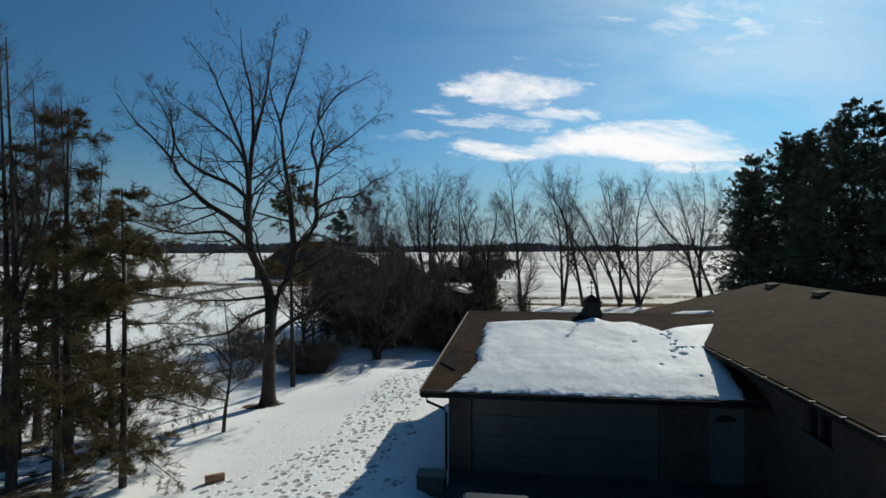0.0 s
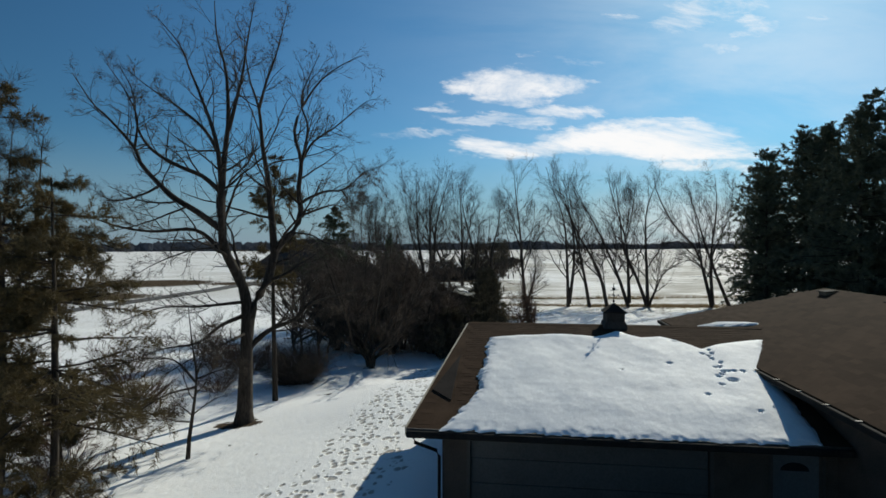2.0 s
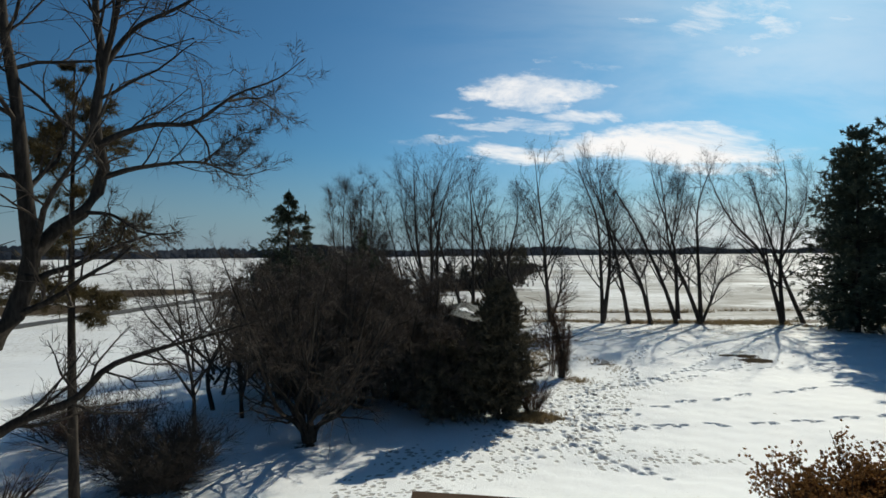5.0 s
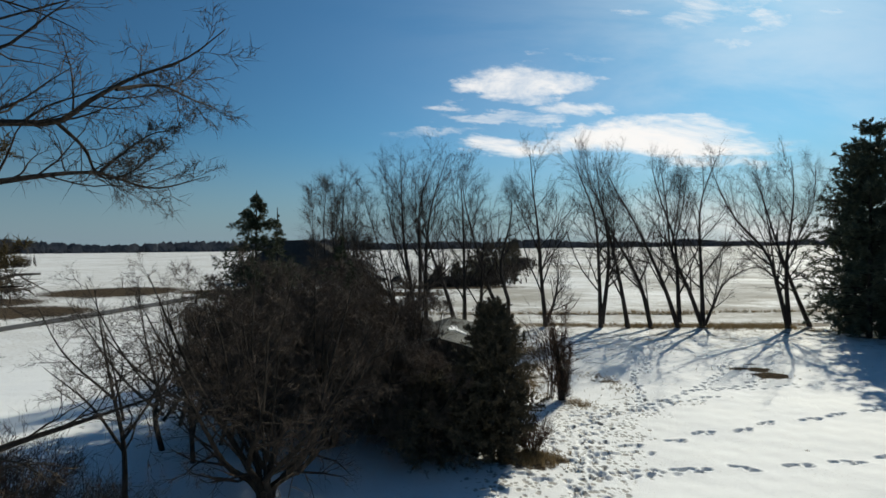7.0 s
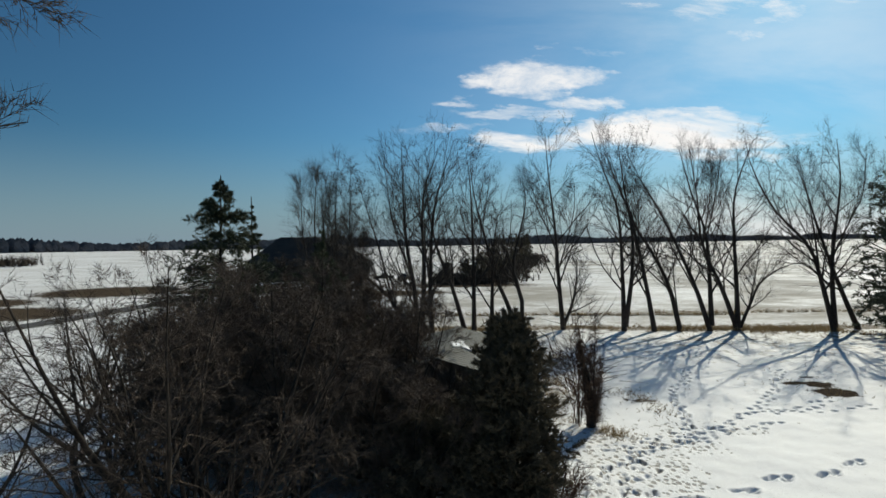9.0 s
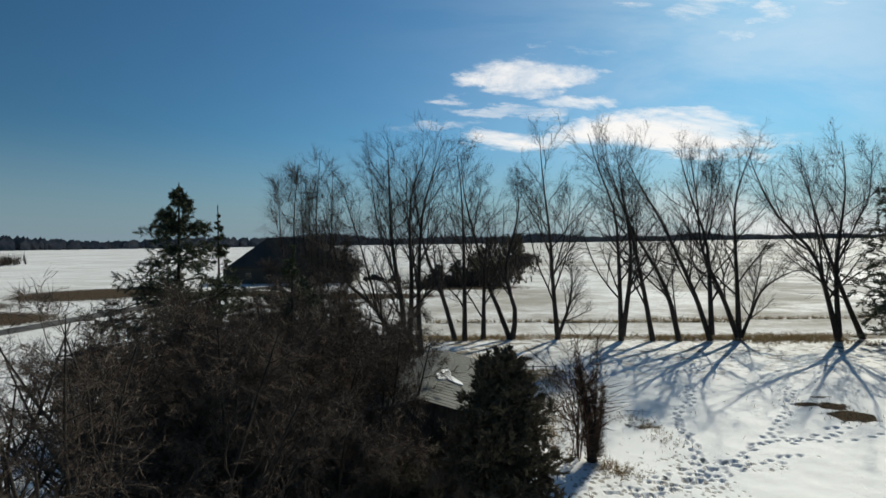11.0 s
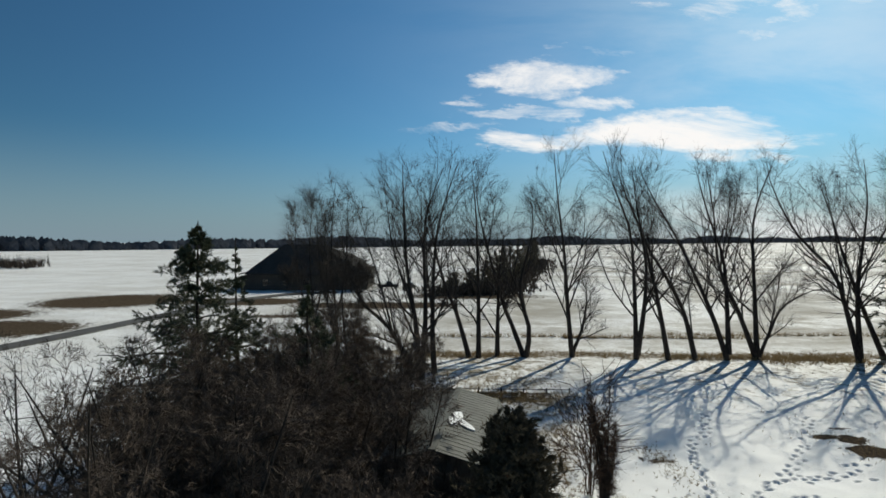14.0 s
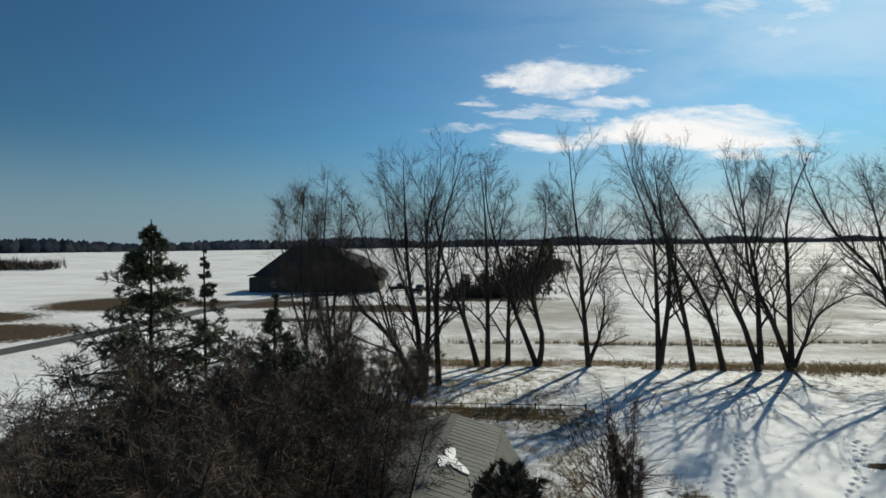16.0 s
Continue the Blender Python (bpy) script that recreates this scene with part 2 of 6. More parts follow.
def let_light_through(material, color, share):
    """Thin leaves let some of the sun through."""
    nt = material.node_tree
    thin = nt.nodes.new("ShaderNodeBsdfTranslucent")
    thin.inputs[0].default_value = (*color, 1)
    mix = nt.nodes.new("ShaderNodeMixShader")
    mix.inputs[0].default_value = share
    nt.links.new(nt.nodes["Principled BSDF"].outputs[0], mix.inputs[1])
    nt.links.new(thin.outputs[0], mix.inputs[2])
    nt.links.new(mix.outputs[0], nt.nodes["Material Output"].inputs[0])


let_light_through(LEAF_DRY, (0.34, 0.17, 0.055), 0.3)
let_light_through(GRASS_DRY, (0.30, 0.22, 0.12), 0.25)
let_light_through(NEEDLE_OLIVE, (0.10, 0.075, 0.03), 0.25)


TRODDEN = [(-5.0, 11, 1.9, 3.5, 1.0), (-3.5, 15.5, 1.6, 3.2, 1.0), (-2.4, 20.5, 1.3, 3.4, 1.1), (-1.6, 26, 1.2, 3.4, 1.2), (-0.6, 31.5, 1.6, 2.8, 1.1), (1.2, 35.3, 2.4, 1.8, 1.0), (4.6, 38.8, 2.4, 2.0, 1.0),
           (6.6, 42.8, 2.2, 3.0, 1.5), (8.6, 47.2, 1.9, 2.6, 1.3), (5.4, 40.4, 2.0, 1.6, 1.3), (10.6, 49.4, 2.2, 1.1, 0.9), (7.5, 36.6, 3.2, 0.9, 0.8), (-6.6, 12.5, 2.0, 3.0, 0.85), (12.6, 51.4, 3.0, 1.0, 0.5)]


def snow_material(name, patches):
    m, nt, bs = blank(name)
    v = coords(nt)
    grain, lump, broad = noise_node(nt, v, 22, 6, 0.65), noise_node(nt, v, 2.6, 5, 0.6), noise_node(nt, v, 0.18, 4)
    white = mix_color(nt, smooth_node(nt, broad, 0.3, 0.7), (0.86, 0.86, 0.86), (0.91, 0.905, 0.89))
    white = mix_color(nt, math_node(nt, "MULTIPLY", smooth_node(nt, grain, 0.62, 0.8), 0.35), white, (0.60, 0.58, 0.55))
    if patches:
        s = nt.nodes.new("ShaderNodeSeparateXYZ")
        nt.links.new(v, s.inputs[0])
        x, y = s.outputs[0], s.outputs[1]
        # streaks of stubble on the open fields, along the tillage
        tilt = math_node(nt, "ADD", y, math_node(nt, "MULTIPLY", x, 0.10))
        c = nt.nodes.new("ShaderNodeCombineXYZ")
        nt.links.new(math_node(nt, "MULTIPLY", x, 0.045), c.inputs[0])
        nt.links.new(math_node(nt, "MULTIPLY", math_node(nt, "ADD", tilt, math_node(nt, "MULTIPLY", noise_node(nt, v, 0.05, 3), 14.0)), 0.11), c.inputs[1])
        streak = noise_node(nt, c.outputs[0], 1.0, 9, 0.68, 0.4)
        field = math_node(nt, "MAXIMUM", smooth_node(nt, y, 84, 92), smooth_node(nt, x, -25, -45))
        worn = smooth_node(nt, noise_node(nt, v, 0.022, 5, 0.6), 0.30, 0.60)
        streak = math_node(nt, "MULTIPLY", math_node(nt, "MULTIPLY", smooth_node(nt, streak, 0.35, 0.56), worn), field)
        streak = math_node(nt, "MAXIMUM", streak, math_node(nt, "MULTIPLY", math_node(nt, "MULTIPLY", smooth_node(nt, noise_node(nt, v, 0.6, 8, 0.7), 0.45, 0.75), field), 0.55))
        streak = math_node(nt, "MULTIPLY", streak, math_node(nt, "ADD", 0.45, math_node(nt, "MULTIPLY", smooth_node(nt, x, -45, 10), 0.55)))
        fleck = math_node(nt, "MULTIPLY", math_node(nt, "MULTIPLY", smooth_node(nt, noise_node(nt, v, 3.2, 8, 0.72), 0.46, 0.70), field), 0.7)
        white = mix_color(nt, fleck, white, (0.33, 0.27, 0.19))
        edge_ = math_node(nt, "MULTIPLY", math_node(nt, "MULTIPLY", smooth_node(nt, y, 82, 87), smooth_node(nt, y, 128, 96)), smooth_node(nt, x, -20, 5))
        white = mix_color(nt, math_node(nt, "MULTIPLY", math_node(nt, "MULTIPLY", smooth_node(nt, noise_node(nt, v, 0.35, 9, 0.76), 0.42, 0.64), edge_), 0.50), white, (0.30, 0.25, 0.18))
        lawn_ = math_node(nt, "MULTIPLY", math_node(nt, "MULTIPLY", smooth_node(nt, y, 60, 74), smooth_node(nt, y, 86, 82)), smooth_node(nt, x, 8, 14))
        white = mix_color(nt, math_node(nt, "MULTIPLY", math_node(nt, "MULTIPLY", smooth_node(nt, noise_node(nt, v, 0.75, 8, 0.74), 0.52, 0.60), lawn_), 0.8), white, (0.17, 0.135, 0.09))
        trod = math_node(nt, "MULTIPLY", smooth_node(nt, noise_node(nt, v, 9.0, 4, 0.6), 0.58, 0.70), smooth_node(nt, noise_node(nt, v, 0.35, 3), 0.46, 0.62))
        white = mix_color(nt, math_node(nt, "MULTIPLY", trod, 0.30), white, (0.38, 0.34, 0.28))
        soil = mix_color(nt, lump, (0.22, 0.19, 0.145), (0.40, 0.36, 0.29))
        white = mix_color(nt, math_node(nt, "MULTIPLY", streak, 0.80), white, soil)
        # bare grass: ragged ellipses (x, y, half length, half width)
        ragged = math_node(nt, "MULTIPLY", math_node(nt, "SUBTRACT", noise_node(nt, v, 1.5, 8, 0.72), 0.5), 2.0)
        bare = None
        for spec in patches:
            one = blob(nt, x, y, *spec)
            bare = one if bare is None else math_node(nt, "MAXIMUM", bare, one)
        bare = smooth_node(nt, math_node(nt, "ADD", bare, ragged), 0.42, 0.62)
        grass = mix_color(nt, smooth_node(nt, noise_node(nt, v, 5, 5), 0.3, 0.7), (0.045, 0.035, 0.026), (0.105, 0.080, 0.056))
        white = mix_color(nt, bare, white, grass)
        # thin worn snow before the hedge row
        worn_yard = math_node(nt, "MULTIPLY", smooth_node(nt, y, 53, 60), smooth_node(nt, y, 92, 82))
        reach_x = math_node(nt, "ADD", math_node(nt, "MULTIPLY", smooth_node(nt, x, 13, 7), 0.75), math_node(nt, "MULTIPLY", math_node(nt, "MULTIPLY", smooth_node(nt, y, 70, 80), smooth_node(nt, x, 60, 30)), 0.35), clamp=True)
        worn_yard = math_node(nt, "MULTIPLY", math_node(nt, "MULTIPLY", worn_yard, math_node(nt, "MULTIPLY", smooth_node(nt, x, -14, -4), reach_x)), smooth_node(nt, noise_node(nt, v, 0.8, 9, 0.74), 0.40, 0.60))
        straw = mix_color(nt, smooth_node(nt, noise_node(nt, v, 6.0, 5), 0.35, 0.65), (0.13, 0.105, 0.07), (0.32, 0.27, 0.19))
        white = mix_color(nt, worn_yard, white, straw)
        # thin snow with litter along the hedge row
        rowm = blob(nt, math_node(nt, "MULTIPLY", x, 0.0), y, 0.0, 83.5, 1.0, 2.6, 0.75)
        rowm = math_node(nt, "MULTIPLY", rowm, smooth_node(nt, x, -30, 0))
        litter = smooth_node(nt, math_node(nt, "ADD", rowm, ragged), 0.35, 0.75)
        white = mix_color(nt, math_node(nt, "MULTIPLY", litter, 0.75), white, (0.17, 0.125, 0.075))
    if not patches:
        # old crusted snow: faint grey melt marks
        white = mix_color(nt, math_node(nt, "MULTIPLY", smooth_node(nt, noise_node(nt, v, 2.4, 8, 0.68), 0.42, 0.68), 0.45), white, (0.66, 0.67, 0.68))
    h = math_node(nt, "ADD", math_node(nt, "MULTIPLY", grain, 0.40 if patches else 0.22), math_node(nt, "MULTIPLY", lump, 0.8))
    if patches:
        # trampled snow: many boot prints close together
        bend = nt.nodes.new("ShaderNodeVectorMath")
        bend.operation = "MULTIPLY_ADD"
        nz = nt.nodes.new("ShaderNodeTexNoise")
        nz.inputs["Scale"].default_value = 3.0
        nt.links.new(v, nz.inputs["Vector"])
        nt.links.new(nz.outputs["Color"], bend.inputs[0])
        bend.inputs[1].default_value = (0.22, 0.22, 0.0)
        nt.links.new(v, bend.inputs[2])
        flat = nt.nodes.new("ShaderNodeVectorMath")
        flat.operation = "MULTIPLY"
        nt.links.new(bend.outputs[0], flat.inputs[0])
        flat.inputs[1].default_value = (1.0, 0.75, 0.0)
        cell = nt.nodes.new("ShaderNodeTexVoronoi")
        cell.inputs["Scale"].default_value = 4.2
        nt.links.new(flat.outputs[0], cell.inputs["Vector"])
        pick = nt.nodes.new("ShaderNodeSeparateColor")
        nt.links.new(cell.outputs["Color"], pick.inputs[0])
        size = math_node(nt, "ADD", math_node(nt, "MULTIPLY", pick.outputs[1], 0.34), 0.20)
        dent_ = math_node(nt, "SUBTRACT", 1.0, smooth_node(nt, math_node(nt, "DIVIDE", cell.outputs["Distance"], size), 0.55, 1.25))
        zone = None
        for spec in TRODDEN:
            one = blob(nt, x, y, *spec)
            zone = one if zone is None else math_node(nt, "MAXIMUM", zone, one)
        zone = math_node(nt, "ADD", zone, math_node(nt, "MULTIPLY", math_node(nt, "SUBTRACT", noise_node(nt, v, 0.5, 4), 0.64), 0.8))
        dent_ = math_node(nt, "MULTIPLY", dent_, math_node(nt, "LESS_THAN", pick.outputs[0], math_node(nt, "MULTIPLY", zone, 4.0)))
        # hollows coloured darker: dirty trodden snow, and their shade painted in
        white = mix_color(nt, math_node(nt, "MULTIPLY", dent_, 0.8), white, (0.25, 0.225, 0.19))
        h = math_node(nt, "SUBTRACT", h, math_node(nt, "MULTIPLY", dent_, 1.1))
    nt.links.new(white, bs.inputs["Base Color"])
    bs.inputs["Roughness"].default_value = 0.6
    bs.inputs["Specular IOR Level"].default_value = 0.055
    if patches:
        # dry grass and soil have no sheen
        dull = math_node(nt, "MAXIMUM", math_node(nt, "MAXIMUM", bare, litter), math_node(nt, "MAXIMUM", math_node(nt, "MULTIPLY", streak, 0.6), math_node(nt, "MAXIMUM", worn_yard, math_node(nt, "MULTIPLY", edge_, 0.35))), clamp=True)
        nt.links.new(math_node(nt, "MULTIPLY", math_node(nt, "SUBTRACT", 1.0, dull), 0.055), bs.inputs["Specular IOR Level"])
        nt.links.new(math_node(nt, "ADD", math_node(nt, "MULTIPLY", dull, 0.4), 0.6), bs.inputs["Roughness"])
    bump(nt, bs, h, 0.55 if patches else 0.34, 0.06)
    return m


SNOW_GROUND = snow_material("snow_on_ground", [(-72, 134, 14, 12, 1.6), (-86, 112, 14, 8, 1.6), (-67, 99, 13, 8, 1.6), (-112, 122, 14, 5, 1.0),
                                               (-13.4, 16.6, 3.6, 2.6, 0.72), (-15.8, 20.5, 3.4, 3.0, 0.62), (-13.0, 25.5, 2.2, 2.4, 0.5), (-8.4, 33.4, 1.7, 1.3, 0.8), (-44, 133, 16, 7, 1.3), (-16, 127, 18, 6.0, 1.2), (-30, 112, 10, 3, 0.8), (22.5, 60.0, 1.0, 0.5, 1.1), (23.8, 59.5, 0.9, 0.8, 1.25), (23.6, 57.8, 1.25, 1.0, 1.4), (24.3, 61.4, 0.8, 0.4, 0.7), (6.6, 54.5, 1.8, 5.0, 0.42), (3.5, 63.5, 5.0, 2.0, 0.4), (4.6, 42.0, 1.5, 1.1, 1.5), (1, 144, 17, 7, 1.1),
                                               (28, 76.5, 9, 0.8, 0.5), (35.5, 82.6, 3.6, 1.6, 0.9), (36.6, 77.7, 2.0, 1.2, 0.5), (20, 84.5, 14, 0.8, 0.45), (3.5, 66.6, 7, 1.3, 0.9), (11.8, 56.0, 1.5, 0.7, 0.6), (-6, 30, 1.2, 1.2, 0.4), (-4.6, 37.2, 0.8, 0.5, 0.7), (-8.8, 26.1, 1.0, 0.7, 1.1)])
SNOW_ROOF = snow_material("snow_on_roof", [])

# ---------------------------------------------------------------- mesh helpers


def part(name, bm, material, parent, label=""):
    me = bpy.data.meshes.new(name)
    bm.to_mesh(me)
    bm.free()
    me.materials.append(material)
    ob = new(name, me)
    ob.parent = parent
    if label:
        ob["label"] = label
    return ob


def raw(name, verts, faces, material, parent=None, label="", smooth=False):
    """An object from arrays of corners and of equal-sided faces."""
    verts, faces = np.asarray(verts, dtype=np.float32).reshape(-1, 3), np.asarray(faces, dtype=np.int32)
    n, k = faces.shape
    me = bpy.data.meshes.new(name)
    me.vertices.add(len(verts))
    me.vertices.foreach_set("co", verts.ravel())
    me.loops.add(n * k)
    me.loops.foreach_set("vertex_index", faces.ravel())
    me.polygons.add(n)
    me.polygons.foreach_set("loop_start", np.arange(n, dtype=np.int32) * k)
    me.polygons.foreach_set("use_smooth", np.full(n, bool(smooth)))
    me.update(calc_edges=True)
    me.materials.append(material)
    ob = new(name, me)
    ob.parent = parent
    if label:
        ob["label"] = label
    return ob


def thing(name, at, label, category, group="", turn=0.0, kind=""):
    ob = new(name)
    ob.empty_display_size = 0.3
    ob.matrix_world = pose(*at, 0, 0, turn)
    return tagged(ob, label, category, group, kind)


def box_bm(x0, x1, y0, y1, z0, z1, bevel=0.0, bm=None):
    own = bmesh.new()
    bmesh.ops.create_cube(own, size=1.0, matrix=Matrix.LocRotScale(((x0 + x1) / 2, (y0 + y1) / 2, (z0 + z1) / 2), None, (x1 - x0, y1 - y0, z1 - z0)))
    if bevel:
        bmesh.ops.bevel(own, geom=own.edges[:], offset=bevel, segments=1, affect="EDGES")
    if bm is None:
        return own
    me = bpy.data.meshes.new("tmp")
    own.to_mesh(me)
    own.free()
    bm.from_mesh(me)
    bpy.data.meshes.remove(me)
    return bm


def slab_bm(corners, thick):
    """A slab: a polygon of corners, thickened downwards."""
    bm = bmesh.new()
    top = [bm.verts.new(c) for c in corners]
    low = [bm.verts.new((c[0], c[1], c[2] - thick)) for c in corners]
    bm.faces.new(top)
    bm.faces.new(low[::-1])
    for i in range(len(top)):
        j = (i + 1) % len(top)
        bm.faces.new((top[j], top[i], low[i], low[j]))
    bmesh.ops.recalc_face_normals(bm, faces=bm.faces[:])
    return bm


def rod_bm(points, radius, sides=6, bm=None):
    bm = bm or bmesh.new()
    pts = [Vector(p) for p in points]
    rings = []
    for i, p in enumerate(pts):
        t = (pts[min(i + 1, len(pts) - 1)] - pts[max(i - 1, 0)]).normalized()
        a = t.orthogonal().normalized()
        b = t.cross(a)
        rings.append([bm.verts.new(p + (a * math.cos(2 * math.pi * k / sides) + b * math.sin(2 * math.pi * k / sides)) * radius) for k in range(sides)])
    for r, s in zip(rings, rings[1:]):
        for k in range(sides):
            bm.faces.new((r[k], r[(k + 1) % sides], s[(k + 1) % sides], s[k]))
    bm.faces.new(rings[0][::-1])
    bm.faces.new(rings[-1])
    return bm


# ---------------------------------------------------------------- how trees grow


def unit(v):
    return v / np.maximum(np.linalg.norm(v, axis=-1, keepdims=True), 1e-9)


def grow(rng, start, way, length, radius, steps, wiggle, rise, taper=0.25):
    """Shoots that wander and bend upwards (or down): points (m, steps + 1, 3) and radii."""
    m = len(start)
    pts, d = np.zeros((m, steps + 1, 3)), unit(way)
    pts[:, 0] = start
    for i in range(steps):
        d = unit(d + rng.normal(0, wiggle, (m, 3)) + np.array([0, 0, rise]))
        pts[:, i + 1] = pts[:, i] + d * (length / steps)[:, None]
    f = np.linspace(0, 1, steps + 1)[None, :]
    return pts, radius[:, None] * (1 - f * (1 - taper))


def sprout(rng, pts, rad, count, lo, hi, angle, spread, reach, shrink, least=0.003):
    """Starts of side shoots on shoots: where, which way, how long, how thick."""
    m, n = pts.shape[:2]
    total = np.linalg.norm(np.diff(pts, axis=1), axis=2).sum(axis=1)
    own = np.repeat(np.arange(m), count)
    f = lo + (hi - lo) * (np.tile(np.arange(count), m) + rng.random(m * count)) / count
    pos = f * (n - 1)
    i = np.minimum(pos.astype(int), n - 2)
    w = (pos - i)[:, None]
    a, b = pts[own, i], pts[own, i + 1]
    start, tan = a * (1 - w) + b * w, unit(b - a)
    side = rng.normal(0, 1, (m * count, 3))
    side = unit(side - (side * tan).sum(axis=1, keepdims=True) * tan)
    ang = np.radians(angle + rng.normal(0, spread, m * count))[:, None]
    way = tan * np.cos(ang) + side * np.sin(ang)
    r = np.maximum((rad[own, i] * (1 - w[:, 0]) + rad[own, i + 1] * w[:, 0]) * shrink, least)
    length = total[own] * reach * (1.15 - 0.75 * f) * rng.uniform(0.65, 1.25, m * count)
    return start, way, length, r


def tubes(groups):
    """Corners and quads of tubes; groups of (points (m, n, 3), radii (m, n), sides)."""
    vs, qs, base = [], [], 0
    for pts, rad, k in groups:
        m, n = pts.shape[:2]
        t = np.zeros_like(pts)
        t[:, 1:-1], t[:, 0], t[:, -1] = pts[:, 2:] - pts[:, :-2], pts[:, 1] - pts[:, 0], pts[:, -1] - pts[:, -2]
        t = unit(t)
        ref = np.where(np.abs(t[..., 2:3]) > 0.9, np.array([1.0, 0, 0]), np.array([0, 0, 1.0]))
        a = unit(np.cross(t, ref))
        b = np.cross(t, a)
        th = np.arange(k) * 2 * np.pi / k
        ring = pts[:, :, None] + rad[:, :, None, None] * (a[:, :, None] * np.cos(th)[None, None, :, None] + b[:, :, None] * np.sin(th)[None, None, :, None])
        vs.append(ring.reshape(-1, 3))
        idx = base + np.arange(m * n * k).reshape(m, n, k)
        q = np.stack([idx[:, :-1], np.roll(idx, -1, 2)[:, :-1], np.roll(idx, -1, 2)[:, 1:], idx[:, 1:]], axis=-1)
        qs.append(q.reshape(-1, 4))
        base += m * n * k
    return np.concatenate(vs), np.concatenate(qs)


def curve(points, n):
    """A smooth line through points, cut into n - 1 equal pieces."""
    p = np.asarray(points, dtype=float)
    ext = np.vstack([2 * p[0] - p[1], p, 2 * p[-1] - p[-2]])
    fine = []
    for i in range(1, len(ext) - 2):
        a, b, c, d = ext[i - 1:i + 3]
        for u in np.linspace(0, 1, 12, endpoint=False):
            fine.append(0.5 * (2 * b + (c - a) * u + (2 * a - 5 * b + 4 * c - d) * u * u + (3 * b - a - 3 * c + d) * u ** 3))
    fine.append(p[-1])
    fine = np.array(fine)
    s = np.concatenate([[0], np.cumsum(np.linalg.norm(np.diff(fine, axis=0), axis=1))])
    at = np.linspace(0, s[-1], n)
    return np.stack([np.interp(at, s, fine[:, k]) for k in range(3)], axis=1)


def limbs_of(specs, n=12):
    """Named limbs: (points, thick end, thin end) to arrays."""
    pts = np.stack([curve(s[0], n) for s in specs])
    f = np.linspace(0, 1, n)
    rad = np.stack([s[1] + (s[2] - s[1]) * f ** 0.8 for s in specs])
    return pts, rad


def sprays(rng, where, way, count, length, width, spread):
    """Thin leaf blades round points: corners and triangles; width is a share of the length."""
    m = len(where)
    w = np.repeat(where, count, axis=0)
    d = unit(np.repeat(unit(way), count, axis=0) + rng.normal(0, spread, (m * count, 3)))
    side = unit(np.cross(d, rng.normal(0, 1, (m * count, 3))))
    size = np.repeat(np.broadcast_to(np.asarray(length, dtype=float), (m,)), count)[:, None]
    L = size * rng.uniform(0.6, 1.3, (m * count, 1))
    a = w + rng.normal(0, 0.12, w.shape) * size
    half = side * size * (width * 0.5)
    v = np.stack([a - half, a + half, a + d * L], axis=1)
    return v.reshape(-1, 3), np.arange(m * count * 3).reshape(-1, 3)


def ends_of(pts, per, lo=0.3):
    """Points along shoots, with the way on."""
    m, n = pts.shape[:2]
    f = np.linspace(lo, 1.0, per) * (n - 1)
    i = np.minimum(f.astype(int), n - 2)
    w = (f - i)[None, :, None]
    p = pts[:, i] * (1 - w) + pts[:, i + 1] * w
    d = unit(pts[:, i + 1] - pts[:, i])
    return p.reshape(-1, 3), d.reshape(-1, 3)


def bare_tree(name, at, label, seed, stems, levels, bark=None, twig=None, group="", category="tree", sides=8, n=12, least=0.006, tips=(4, 0.5, 0.006), clean=0, shoots_apart=False):
    """A leafless tree. stems: limbs relative to the foot; levels: (count, from, to, angle, spread, reach, shrink, steps, wiggle, rise)."""
    bark, twig = bark or BARK, twig or TWIG
    rng = np.random.default_rng(seed)
    tree = thing(name, at, label, category, group)
    pts, rad = limbs_of(stems, n)
    main, fine, count0 = (pts, rad), [], levels[0][0]
    pts, rad = pts[clean:], rad[clean:]
    for i, (count, lo, hi, angle, spread, reach, shrink, steps, wiggle, rise) in enumerate(levels):
        s = sprout(rng, pts, rad, count, lo, hi, angle, spread, reach, shrink, least)
        pts, rad = grow(rng, *s, steps, wiggle, rise)
        if i == 0:
            side = (pts, rad)
        else:
            fine.append((pts, rad, 4 if i == 1 and steps > 3 else 3))
    for j in range(len(stems)):
        own = slice((j - clean) * count0, (j - clean + 1) * count0)
        v, q = tubes([(main[0][j:j + 1], main[1][j:j + 1], sides)] + ([(side[0][own], side[1][own], 5)] if j >= clean and not shoots_apart else []))
        raw("trunk" if stems[j][0][0][2] < 0.6 else "limb", v, q, bark, tree, smooth=True)
    v, q = tubes(([(*side, 5)] if shoots_apart else []) + fine)
    tagged(raw("twig_mass", v, q, twig, tree), kind="stuff")
    w, d = ends_of(pts, tips[0], 0.2)
    v, t = sprays(rng, w, d, tips[3] if len(tips) > 3 else 1, tips[1], 2.0 * tips[2] / tips[1], 0.42)
    tagged(raw("twig_spray", v, t, twig, tree), kind="stuff")
    return tree


